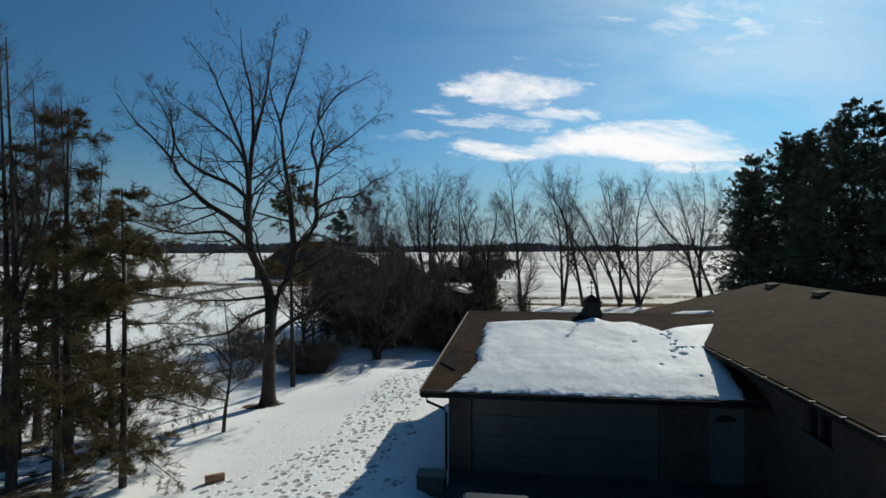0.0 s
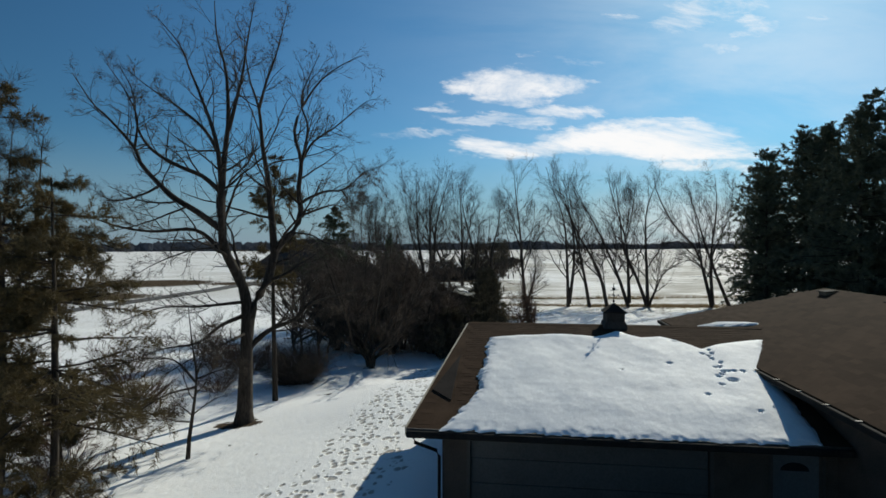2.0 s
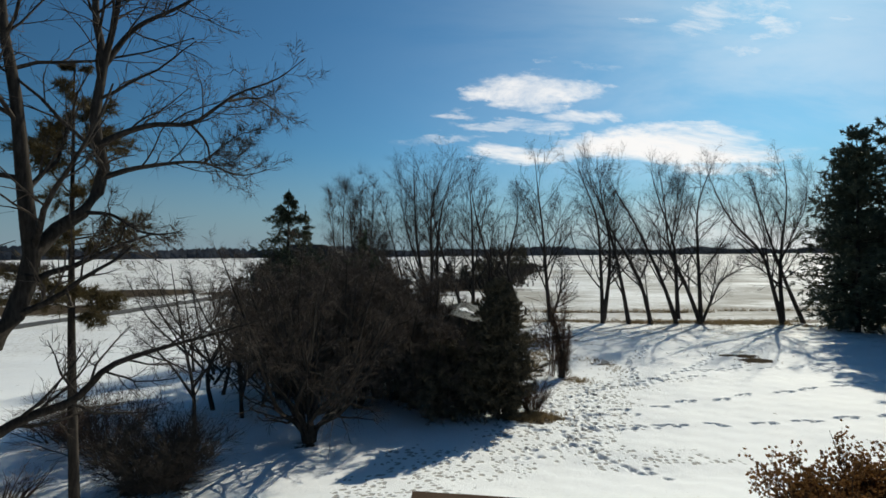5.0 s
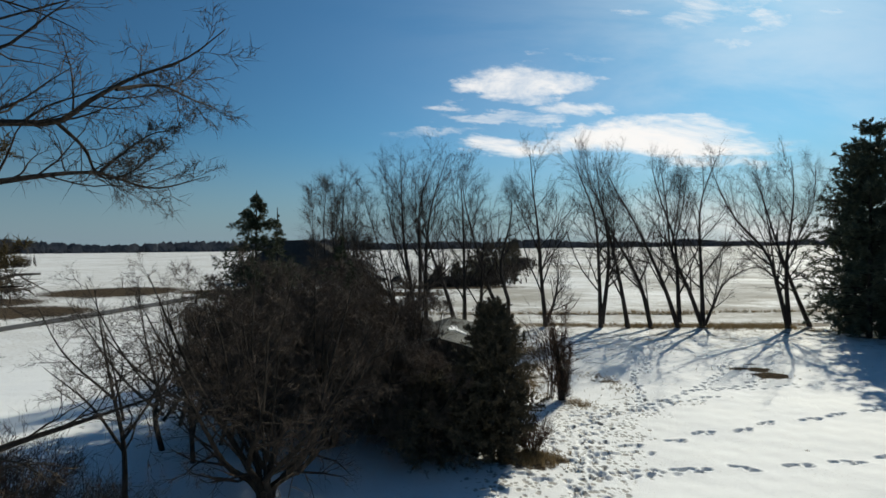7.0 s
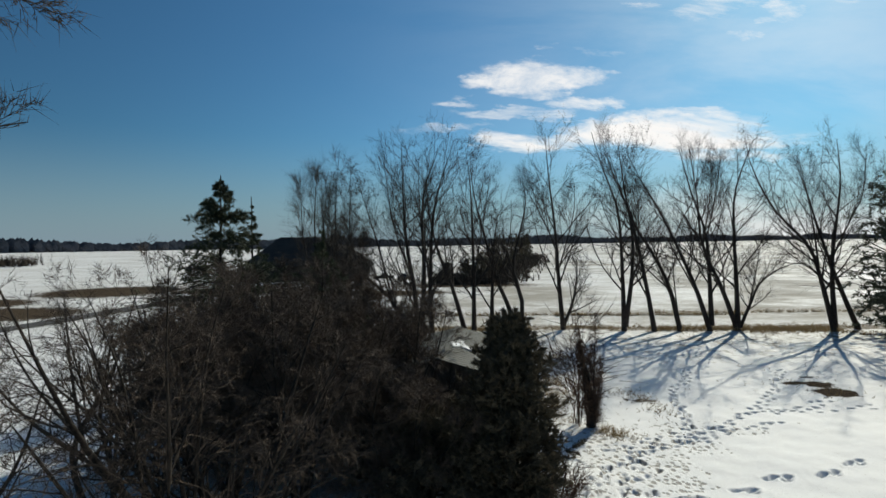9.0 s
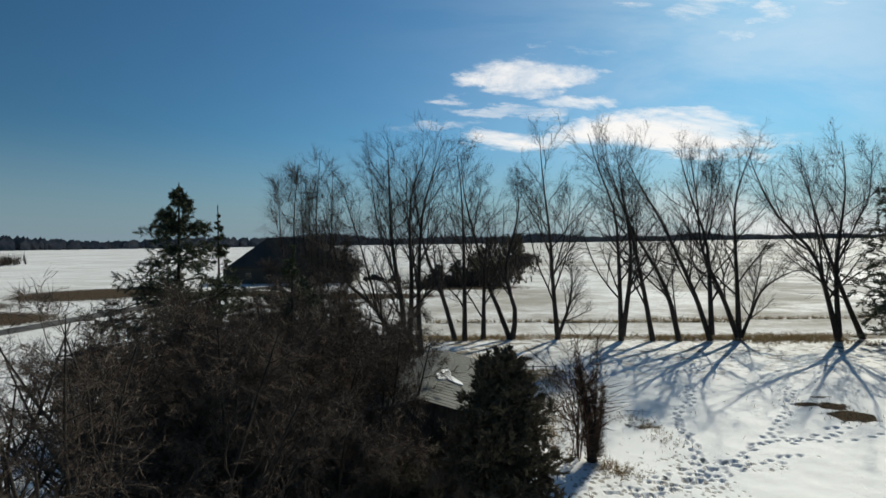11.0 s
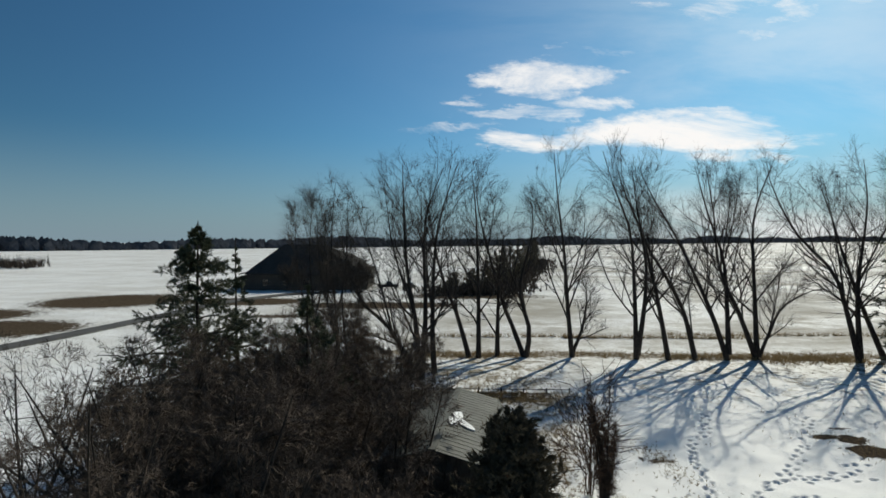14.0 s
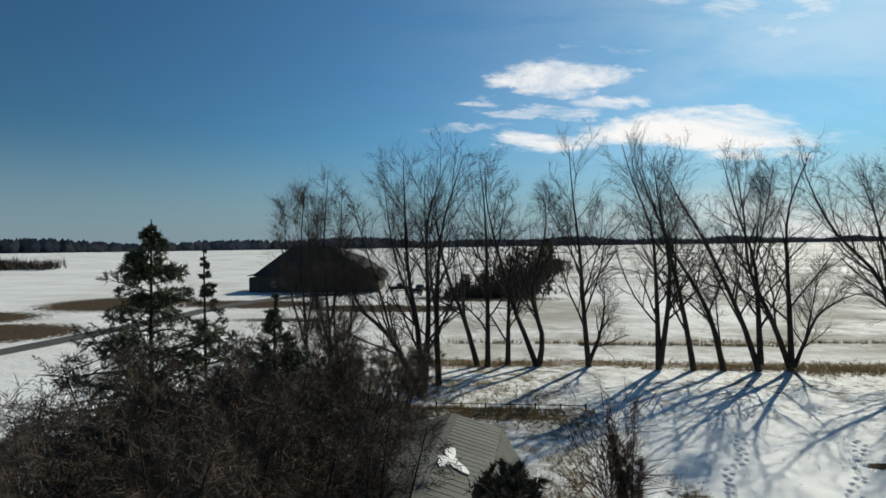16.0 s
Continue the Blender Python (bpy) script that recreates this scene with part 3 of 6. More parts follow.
def conifer(name, at, label, seed, height, spread, first, whorls, arms, droop, blade, per, needle=None, group="", lean=(0, 0), gap=0.0, trunk=0.16, shape=1.0, tuft=(9, 0.75), side=5, inner=0.25, thin=0.17, rough=0.5, category="tree", skirt=0.55):
    """A needle tree: a straight stem, tiers of arms with side shoots, and blades of needles."""
    needle = needle or NEEDLE
    rng = np.random.default_rng(seed)
    tree = thing(name, at, label, category, group)
    top = np.array([lean[0], lean[1], height])
    stem = curve([(0, 0, -0.2), tuple(top * 0.5 + rng.normal(0, 0.1, 3) * np.array([1, 1, 0])), tuple(top)], 10)[None]
    srad = np.linspace(trunk, 0.02, 10)[None]
    tier = np.linspace(first, 0.985, whorls) + rng.normal(0, 0.5 / whorls, whorls)
    own = np.repeat(tier, arms)
    keep = rng.random(len(own)) > gap
    own = own[keep]
    own = np.clip(own + rng.normal(0, 0.35 / whorls, len(own)), first, 0.99)
    pos = own[:, None] * top[None]
    ang = rng.uniform(0, 2 * np.pi, len(own))
    f = (own - first) / (1 - first)
    prof = np.minimum(np.maximum(1 - f, 0) ** shape, skirt + f * 2.2)
    length = np.maximum(spread * prof * rng.uniform(rough, 1.15, len(own)), 0.12)
    way = np.stack([np.cos(ang), np.sin(ang), droop[0] + (droop[1] - droop[0]) * f + rng.normal(0, 0.12, len(own))], axis=1)
    bp, br = grow(rng, pos, way, length, np.maximum(length * 0.014, 0.008), 5, 0.10, droop[2])
    sp = sprout(rng, bp, br, side, inner, 0.98, 48, 10, 0.42, 0.5)
    tp, tr = grow(rng, *sp, 3, 0.12, droop[2])
    v, q = tubes([(stem, srad, 7), (bp, br, 4)])
    raw("trunk", v, q, BARK, tree, smooth=True)
    w1, d1 = ends_of(bp, per, inner)
    w2, d2 = ends_of(tp, per, 0.2)
    w3, d3 = ends_of(stem, 14, 0.85)
    size = np.concatenate([np.repeat(np.minimum(blade, 0.06 + length * 0.4), per), np.repeat(np.minimum(blade, 0.05 + sp[2] * 0.7), per), np.full(len(w3), blade * 0.5)])
    v, t = sprays(rng, np.vstack([w1, w2, w3]), np.vstack([d1, d2, d3]), tuft[0], size, thin, tuft[1])
    tagged(raw("crown", v, t, needle, tree), kind="stuff")
    return tree

# ---------------------------------------------------------------- ground
HU, HV, HO = np.array([0.9925, -0.1219]), np.array([0.1219, 0.9925]), np.array([0.2, 13.37])   # the house's own axes


def ease(a, b, x):
    t = np.clip((np.asarray(x, dtype=float) - a) / (b - a), 0, 1)
    return t * t * (3 - 2 * t)


def lie(x, y):
    """Height of the land."""
    x, y = np.asarray(x, dtype=float), np.asarray(y, dtype=float)
    u = (x - HO[0]) * HU[0] + (y - HO[1]) * HU[1]
    v = (x - HO[0]) * HV[0] + (y - HO[1]) * HV[1]
    off = np.hypot(np.maximum(-1.0 - u, 0), np.maximum(v - 13.0, 0))
    h = -0.32 - 1.65 * np.clip(0.5 * ease(0, 9, off) + 0.5 * np.clip(off / 9.5, 0, 1), 0, 1) - 0.72 * ease(33, 52, y) - 0.55 * ease(58, 86, y) - 0.3 * ease(86, 140, y)
    return h + (-3.5 - h) * ease(15, 55, -x)


def ground_at(x, y):
    return float(lie(x, y))


def steps_of(rng, way, pace, jitter, pairs=False):
    """Footprints along a way: x, y, heading."""
    p = np.array(way, dtype=float)
    seg = np.linalg.norm(np.diff(p, axis=0), axis=1)
    s = np.concatenate([[0], np.cumsum(seg)])
    out_list = []
    for k, d in enumerate(np.arange(0.2, s[-1], pace)):
        i = min(np.searchsorted(s, d, side="right") - 1, len(seg) - 1)
        t = (p[i + 1] - p[i]) / seg[i]
        q = p[i] + t * (d - s[i]) + np.array([-t[1], t[0]]) * (0.14 if k % 2 else -0.14) + rng.normal(0, jitter, 2)
        out_list.append((q[0], q[1], math.atan2(t[1], t[0]) + rng.normal(0, 0.25)))
    return out_list


rng = np.random.default_rng(5)
prints = []
for way, pace, jit in (([(17.4, 64), (16.1, 60.5), (14.4, 58.4), (13.5, 55.9), (13.2, 53.6), (12.7, 51.7), (11.9, 49.7), (9.3, 48.4), (7.2, 46.2), (5.4, 42.5)], 0.40, 0.08),
                       ([(14.0, 57.5), (13.3, 54.6), (12.4, 51.2), (11.2, 50.3), (9.1, 49.0), (7.8, 48.4)], 0.45, 0.14),
                       ([(11.9, 49.7), (14.4, 51.9), (15.3, 52.6), (16.5, 53.8), (17.6, 54.2), (19.3, 54.4), (20.9, 54.9), (22.4, 56.8)], 0.36, 0.16),
                       ([(11.6, 49.4), (14.7, 51.3), (15.9, 51.7), (17.3, 52.4)], 0.38, 0.16),
                       ([(15.5, 52.8), (16.6, 53.8), (17.7, 55.0), (19.0, 56.5), (20.4, 58.2), (21.7, 60.3), (23.9, 63.9)], 0.42, 0.10),
                       ([(17.6, 54.0), (20.5, 54.2), (23.5, 54.6), (27, 55.6)], 0.55, 0.22),
                       ([(10.2, 48.8), (12.8, 50.6), (14.2, 51.4)], 0.34, 0.24),
                       ([(9.0, 48.5), (7.6, 44.5), (6.6, 40.5), (6.3, 38.2)], 0.30, 0.45),
                       ([(8.6, 47.5), (7.0, 43.0), (6.0, 39.0)], 0.33, 0.55),
                       ([(6.0, 38.6), (6.6, 36.6), (7.4, 35.2), (8.4, 34.3)], 0.24, 0.20),
                       ([(6.3, 39.0), (4.4, 37.0), (3.0, 36.0)], 0.40, 0.30),
                       ([(5.2, 41.8), (8.0, 42.6), (9.8, 43.0)], 0.35, 0.20),
                       ([(6.8, 40.8), (9.5, 40.9), (11.5, 41.1)], 0.35, 0.12)):
    prints += [(*q, rng.uniform(0.14, 0.20), rng.uniform(0.09, 0.125), rng.uniform(0.09, 0.14)) for q in steps_of(rng, way, pace, jit)]
# an animal bounding: clusters of four prints
for way in ([(7.4, 43.0), (11.3, 44.3), (13.6, 45.4), (16.1, 46.5), (18.6, 47.5), (30, 51.5)], [(4.5, 40.2), (9, 40.8), (11.7, 41.1), (15, 41.6), (21, 42.5), (30, 43.6)]):
    for x, y, head in steps_of(rng, way, 2.15, 0.12):
        for along, across in ((-0.48, 0.05), (-0.1, 0.13), (0.12, -0.12), (0.42, 0.06)):
            a, b = along + rng.normal(0, 0.07), across + rng.normal(0, 0.03)
            prints.append((x + a * math.cos(head) - b * math.sin(head), y + a * math.sin(head) + b * math.cos(head), head, 0.20, 0.12, 0.15))

def ruled(fine_lo, fine_hi, fine, reach_lo, reach_hi):
    mid = list(np.arange(fine_lo, fine_hi, fine))
    step, up = fine, []
    x = fine_hi
    while x < reach_hi:
        up.append(x)
        step = min(step * 1.10 if step < 0.6 else step * 1.17, 140)
        x += step
    step, down, x = fine, [], fine_lo
    while x > reach_lo:
        step = min(step * 1.10 if step < 0.6 else step * 1.17, 140)
        x -= step
        down.append(x)
    return np.array(down[::-1] + mid + up + [reach_hi])


gx, gy = ruled(1, 26, 0.08, -2600, 2600), ruled(33.5, 64, 0.08, -120, 3600)
X, Y = np.meshgrid(gx, gy)
Z = lie(X, Y)
near = np.exp(-np.maximum(np.hypot(X - 5, Y - 40) - 60, 0) / 40)
for k, amp in ((0.11, 0.10), (0.45, 0.035), (1.7, 0.012)):
    a, b, c, d = rng.uniform(0, 6.28, 4)
    Z += near * amp * (np.sin(k * (X * 0.9 + Y * 0.45) * 1.7 + a) * np.sin(k * (Y * 1.1 - X * 0.3) * 1.4 + b) + 0.6 * np.sin(k * (X * 1.9 - Y * 1.2) + c) * np.sin(k * (X + 2.1 * Y) + d))
for px_, py_, head, la, lb, deep in prints:
    i0, i1 = np.searchsorted(gx, (px_ - 0.5, px_ + 0.5))
    j0, j1 = np.searchsorted(gy, (py_ - 0.5, py_ + 0.5))
    if i1 <= i0 or j1 <= j0:
        continue
    dx, dy = X[j0:j1, i0:i1] - px_, Y[j0:j1, i0:i1] - py_
    a, b = (dx * math.cos(head) + dy * math.sin(head)) / la, (dy * math.cos(head) - dx * math.sin(head)) / lb
    r2 = a * a + b * b
    Z[j0:j1, i0:i1] += -deep * np.exp(-r2 * r2 * 0.8) + deep * 0.10 * np.exp(-(np.sqrt(r2) - 1.5) ** 2 * 4)
U, V = (X - HO[0]) * HU[0] + (Y - HO[1]) * HU[1], (X - HO[0]) * HV[0] + (Y - HO[1]) * HV[1]
Z -= 0.35 * (ease(-0.9, -0.2, U) - ease(7.6, 8.4, U)) * ease(1.6, 0.9, V) * ease(-30, -25, V)
idx = np.arange(X.size).reshape(X.shape)
quads = np.stack([idx[:-1, :-1], idx[:-1, 1:], idx[1:, 1:], idx[1:, :-1]], axis=-1).reshape(-1, 4)
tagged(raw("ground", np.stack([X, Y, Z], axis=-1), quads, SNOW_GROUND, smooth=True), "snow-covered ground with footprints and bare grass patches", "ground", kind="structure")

# the lane across the fields on the far left
lane = curve([(-60, 40, -3.30), (-52, 86, -3.30), (-48.5, 112, -3.30), (-47, 130, -3.30), (-40, 146, -3.30), (-30, 152, -3.30)], 40)
tan_ = unit(np.gradient(lane, axis=0))
sidev = np.stack([-tan_[:, 1], tan_[:, 0], 0 * tan_[:, 0]], axis=1)
v = np.concatenate([lane + sidev * 1.5, lane - sidev * 1.5, lane - sidev * 1.7 - (0, 0, 0.3), lane + sidev * 1.7 - (0, 0, 0.3)])
n = len(lane)
q = [(i + 1 + n * a, i + n * a, i + n * ((a + 1) % 4), i + 1 + n * ((a + 1) % 4)) for a in (0, 1, 3) for i in range(n - 1)]
tagged(raw("road", v, q, ASPHALT), "narrow dark lane between snowy fields", "road", kind="structure")

# the cleared drive in front of the garage
corner = [(-0.3, -26), (7.7, -26), (7.7, 1.05), (-0.1, 1.05)]
bm = slab_bm([(HO[0] + a * HU[0] + b * HV[0], HO[1] + a * HU[1] + b * HV[1], -0.20) for a, b in corner], 0.3)
drive = part("driveway", bm, ASPHALT, None)
tagged(drive, "dark cleared asphalt drive in front of the garage", "driveway", kind="structure")

# ---------------------------------------------------------------- the house with its garage
house = thing("house", (HO[0], HO[1], 0), "low brown brick ranch house with shingled roof and attached garage", "house", turn=-7.0)
EAVE, EAVE_V, SLOPE, RIDGE_V = 2.09, 0.6, 0.2474, 6.3
MEAVE_U, MEAVE, MSLOPE, MRIDGE_U, APEX_V, REAR_V = 7.23, 2.93, 0.414, 11.15, 7.95, 11.95
NEAR_V = -13.0


BACK_V, BACK_SLOPE = 10.4, 0.29


def gz(v):
    return EAVE + SLOPE * (v - EAVE_V) if v <= RIDGE_V else EAVE + SLOPE * (RIDGE_V - EAVE_V) - BACK_SLOPE * (v - RIDGE_V)


def mz(u):
    return MEAVE + MSLOPE * ((u if u <= MRIDGE_U else 2 * MRIDGE_U - u) - MEAVE_U)


def roof_piece(name, uv, height, thick, material, parent, label=""):
    return part(name, slab_bm([(a, b, height(a, b)) for a, b in uv], thick), material, parent, label)


g_front = lambda a, b: gz(b)
roof_piece("garage_roof", [(0, EAVE_V), (7.72, EAVE_V), (7.72, 3.9), (8.75, RIDGE_V), (0, RIDGE_V)], g_front, 0.14, SHINGLE, house, "brown shingled roof slope")
roof_piece("garage_roof", [(0, RIDGE_V), (8.75, RIDGE_V), (7.72, 8.4), (7.72, BACK_V), (0, BACK_V)], g_front, 0.14, SHINGLE, house, "brown shingled roof slope")
wing = roof_piece("roof_wing", [(-0.003, EAVE_V), (-0.003, 6.25), (-0.02, 6.2), (-0.87, EAVE_V)], g_front, 0.12, SHINGLE, house, "flared shingled corner of the roof")
# dark triangle stands in for the shadow that the main roof edge casts
roof_piece("shingle_patch", [(-0.05, 4.0), (-0.55, 2.15), (-0.06, 1.7)], lambda a, b: gz(b) + 0.03, 0.028, SHINGLE_DARK_AND_SHADOW, wing, "roof edge's shadow laid as a dark shingled sheet")
for v0, v1 in ((RIDGE_V - 0.14, RIDGE_V + 0.002), (RIDGE_V - 0.002, RIDGE_V + 0.14)):
    part("ridge_cap", slab_bm([(0, v0, gz(v0) + 0.012), (8.7, v0, gz(v0) + 0.012), (8.7, v1, gz(v1) + 0.012), (0, v1, gz(v1) + 0.012)], 0.012), SHINGLE, house)
roof_piece("roof_wing", [(-0.003, RIDGE_V + 1.2), (-0.003, BACK_V), (-0.66, BACK_V), (-0.16, RIDGE_V + 1.4)], g_front, 0.12, SHINGLE, house, "flared shingled corner of the roof")

m_h = lambda a, b: min(mz(a), MEAVE + MSLOPE * (REAR_V - b))
roof_piece("main_roof", [(MEAVE_U, NEAR_V), (MRIDGE_U, NEAR_V), (MRIDGE_U, APEX_V), (MEAVE_U, REAR_V)], m_h, 0.14, SHINGLE, house, "broad brown shingled roof slope")
roof_piece("main_roof", [(2 * MRIDGE_U - MEAVE_U, NEAR_V), (2 * MRIDGE_U - MEAVE_U, REAR_V), (MRIDGE_U, APEX_V), (MRIDGE_U, NEAR_V)], m_h, 0.14, SHINGLE, house, "broad brown shingled roof slope")
roof_piece("roof_hip", [(MEAVE_U, REAR_V), (MRIDGE_U, APEX_V), (2 * MRIDGE_U - MEAVE_U, REAR_V)], m_h, 0.14, SHINGLE, house, "shingled hip end of the roof")

# walls, each with thickness; the garage front has its two openings
def wall(u0, u1, v0, v1, z0, z1, name="wall"):
    return part(name, box_bm(u0, u1, v0, v1, z0, z1), BRICK, house)


FL = -0.32
front = 1.1
wall(-0.18, 0.35, front, front + 0.2, FL - 0.3, gz(front) - 0.15)
wall(5.4, 6.45, front, front + 0.2, FL - 0.3, gz(front) - 0.15)
wall(7.5, 7.74, front, front + 0.2, FL - 0.3, gz(front) - 0.15)
wall(0.35, 5.4, front, front + 0.2, 1.9, gz(front) - 0.15)
wall(6.45, 7.5, front, front + 0.2, 1.78, gz(front) - 0.15)
bm = bmesh.new()
prof = [(front + 0.2, FL - 1.0), (9.7, FL - 1.6), (9.7, gz(9.7) - 0.16), (RIDGE_V, gz(RIDGE_V) - 0.16), (front + 0.2, gz(front + 0.2) - 0.16)]
a = [bm.verts.new((0.0, p, z)) for p, z in prof]
b = [bm.verts.new((0.2, p, z)) for p, z in prof]
bm.faces.new(a)
bm.faces.new(b[::-1])
for i in range(5):
    bm.faces.new((a[(i + 1) % 5], a[i], b[i], b[(i + 1) % 5]))
bmesh.ops.recalc_face_normals(bm, faces=bm.faces[:])
part("gable_wall", bm, BRICK, house)
wall(-0.17, 7.74, 9.7, 9.9, FL - 1.7, gz(9.9) - 0.16)
# the long wall of the house, with a small high window
wall(7.75, 7.97, NEAR_V + 0.3, -1.95, FL - 0.3, MEAVE + 0.05)
wall(7.75, 7.97, -0.95, 11.4, FL - 1.5, MEAVE + 0.05)
wall(7.75, 7.97, -1.95, -0.95, FL - 0.3, 1.9)
wall(7.75, 14.55, 11.4, 11.6, FL - 1.7, MEAVE + 0.05)
wall(14.35, 14.55, NEAR_V + 0.3, 11.4, FL - 1.5, MEAVE + 0.05)
wall(7.75, 14.55, NEAR_V + 0.1, NEAR_V + 0.3, FL - 0.3, MEAVE + 0.05)
win = part("window", box_bm(7.84, 7.90, -1.93, -0.97, 1.93, 2.9), GLASS_DARK, house, "small dark window pane")
for d in ((-1.95, -1.89, 1.9, 2.95), (-1.01, -0.95, 1.9, 2.95), (-1.48, -1.42, 1.9, 2.95)):
    part("frame", box_bm(7.78, 7.93, d[0], d[1], d[2], d[3]), TRIM, win)
part("sill", box_bm(7.70, 7.93, -2.02, -0.88, 1.84, 1.9), TRIM, win)

# garage door of four rows of raised panels
gdoor = part("garage_door", box_bm(0.42, 5.33, front + 0.10, front + 0.14, FL, 1.86), DOOR_GREY, house, "wide grey panelled garage door")
for r in range(4):
    z0 = FL + 0.02 + r * 0.54
    part("door_section", box_bm(0.43, 5.32, front + 0.075, front + 0.10, z0, z0 + 0.52, 0.006), DOOR_GREY, gdoor)
for d in ((0.35, 0.42), (5.33, 5.40)):
    part("door_frame", box_bm(d[0], d[1], front - 0.02, front + 0.15, FL, 1.92), TRIM, house)
part("door_frame", box_bm(0.35, 5.40, front - 0.02, front + 0.15, 1.87, 1.95), TRIM, house)
wd = part("entry_door", box_bm(6.52, 7.43, front + 0.08, front + 0.125, FL + 0.04, 1.72, 0.004), DOOR_WHITE, house, "white entry door with a small arched light")
bm = bmesh.new()
ring = [bm.verts.new((6.975 + 0.27 * math.cos(k * math.pi / 10), front + 0.07, 1.36 + 0.17 * math.sin(k * math.pi / 10))) for k in range(11)]
bm.faces.new(ring)
ext = bmesh.ops.extrude_face_region(bm, geom=bm.faces[:])
bmesh.ops.translate(bm, verts=[e for e in ext["geom"] if isinstance(e, bmesh.types.BMVert)], vec=(0, 0.02, 0))
bmesh.ops.recalc_face_normals(bm, faces=bm.faces[:])
part("door_light", bm, GLASS_DARK, wd, "arched dark glass light")
part("door_knob", rod_bm([(6.62, front + 0.08, 0.68), (6.62, front + 0.02, 0.68)], 0.03, 8), VENT_METAL, wd)
for d in ((6.45, 6.52), (7.43, 7.50)):
    part("door_frame", box_bm(d[0], d[1], front - 0.02, front + 0.15, FL, 1.78), TRIM, house)
part("door_frame", box_bm(6.45, 7.5, front - 0.02, front + 0.15, 1.725, 1.79), TRIM, house)
part("soffit", box_bm(-0.8, 7.7, EAVE_V + 0.02, front - 0.03, EAVE - 0.17, EAVE - 0.145), TRIM, house)

# eaves: fascia, gutters, rake boards, downspout
part("fascia", box_bm(-0.86, 7.7, EAVE_V - 0.03, EAVE_V - 0.003, EAVE - 0.2, EAVE + 0.0), TRIM, house)
part("gutter", box_bm(-0.86, 7.7, EAVE_V - 0.14, EAVE_V - 0.033, EAVE - 0.16, EAVE - 0.03, 0.02), DARK_METAL, house, "dark metal eave gutter")
bm = bmesh.new()
for (u0, v0), (u1, v1) in (((-0.02, 6.2), (-0.87, EAVE_V)),):
    c = [bm.verts.new(p) for p in ((u0 - 0.035, v0, gz(v0) + 0.02), (u1 - 0.035, v1, gz(v1) + 0.02), (u1, v1, gz(v1) + 0.02), (u0, v0, gz(v0) + 0.02),
                                   (u0 - 0.035, v0, gz(v0) - 0.16), (u1 - 0.035, v1, gz(v1) - 0.16), (u1, v1, gz(v1) - 0.16), (u0, v0, gz(v0) - 0.16))]
    for f in ((0, 1, 2, 3), (7, 6, 5, 4), (0, 4, 5, 1), (2, 6, 7, 3), (1, 5, 6, 2), (3, 7, 4, 0)):
        bm.faces.new([c[i] for i in f])
part("rake_board", bm, TRIM_PALE, house, "pale rake board along the roof edge")
part("downspout", rod_bm([(-0.72, EAVE_V - 0.08, EAVE - 0.14), (-0.70, EAVE_V + 0.05, EAVE - 0.32), (-0.30, front - 0.12, 1.5), (-0.24, front - 0.06, 1.35), (-0.24, front - 0.06, -0.2), (-0.36, front - 0.3, -0.3)], 0.04), DARK_METAL, house, "dark metal downspout")
gut = part("gutter", box_bm(MEAVE_U - 0.10, MEAVE_U - 0.005, NEAR_V, 3.75, MEAVE - 0.15, MEAVE - 0.03, 0.012), DARK_METAL, house, "dark metal eave gutter")
for k in range(16):
    part("hanger", box_bm(MEAVE_U - 0.125, MEAVE_U - 0.01, 3.3 - k * 0.95, 3.33 - k * 0.95, MEAVE - 0.024, MEAVE - 0.004), TRIM, gut)
part("gutter", box_bm(MEAVE_U - 0.12, MEAVE_U - 0.005, 8.9, REAR_V, MEAVE - 0.15, MEAVE - 0.02, 0.02), DARK_METAL, house, "dark metal eave gutter")


def vent(u, v):
    z = mz(u)
    one = part("roof_vent", box_bm(u - 0.15, u + 0.13, v - 0.2, v + 0.2, z - 0.08, z + 0.05, 0.01), VENT_METAL, house, "square tan metal roof vent with a dark hood")
    part("hood", slab_bm([(u - 0.2, v - 0.25, z + 0.055), (u + 0.16, v - 0.25, z + 0.095), (u + 0.16, v + 0.25, z + 0.095), (u - 0.2, v + 0.25, z + 0.055)], 0.025), DARK_METAL, one)


vent(10.9, 7.3)
vent(10.85, 4.2)

# cupola on the garage ridge with a weathervane
CU, CV = 4.38, RIDGE_V
cz = gz(RIDGE_V)
cup = part("cupola", box_bm(CU - 0.27, CU + 0.27, CV - 0.27, CV + 0.27, cz - 0.15, cz + 0.45), DARK_WOOD, house, "small dark louvred cupola with a weathervane")
bm = bmesh.new()
lo = [bm.verts.new((CU + a * 0.37, CV + b * 0.37, cz - 0.20)) for a, b in ((-1, -1), (1, -1), (1, 1), (-1, 1))]
hi = [bm.verts.new((CU + a * 0.30, CV + b * 0.30, cz + 0.12)) for a, b in ((-1, -1), (1, -1), (1, 1), (-1, 1))]
for i in range(4):
    bm.faces.new((lo[i], lo[(i + 1) % 4], hi[(i + 1) % 4], hi[i]))
bm.faces.new(hi)
bm.faces.new(lo[::-1])
part("skirt", bm, DARK_WOOD, cup)
for s in (-1, 1):
    for k in range(5):
        z = cz + 0.15 + k * 0.055
        part("louver", slab_bm([(CU - 0.2, CV + s * 0.272, z + 0.02), (CU + 0.2, CV + s * 0.272, z + 0.02), (CU + 0.2, CV + s * 0.305, z), (CU - 0.2, CV + s * 0.305, z)], 0.01), DARK_WOOD, cup)
bm = bmesh.new()
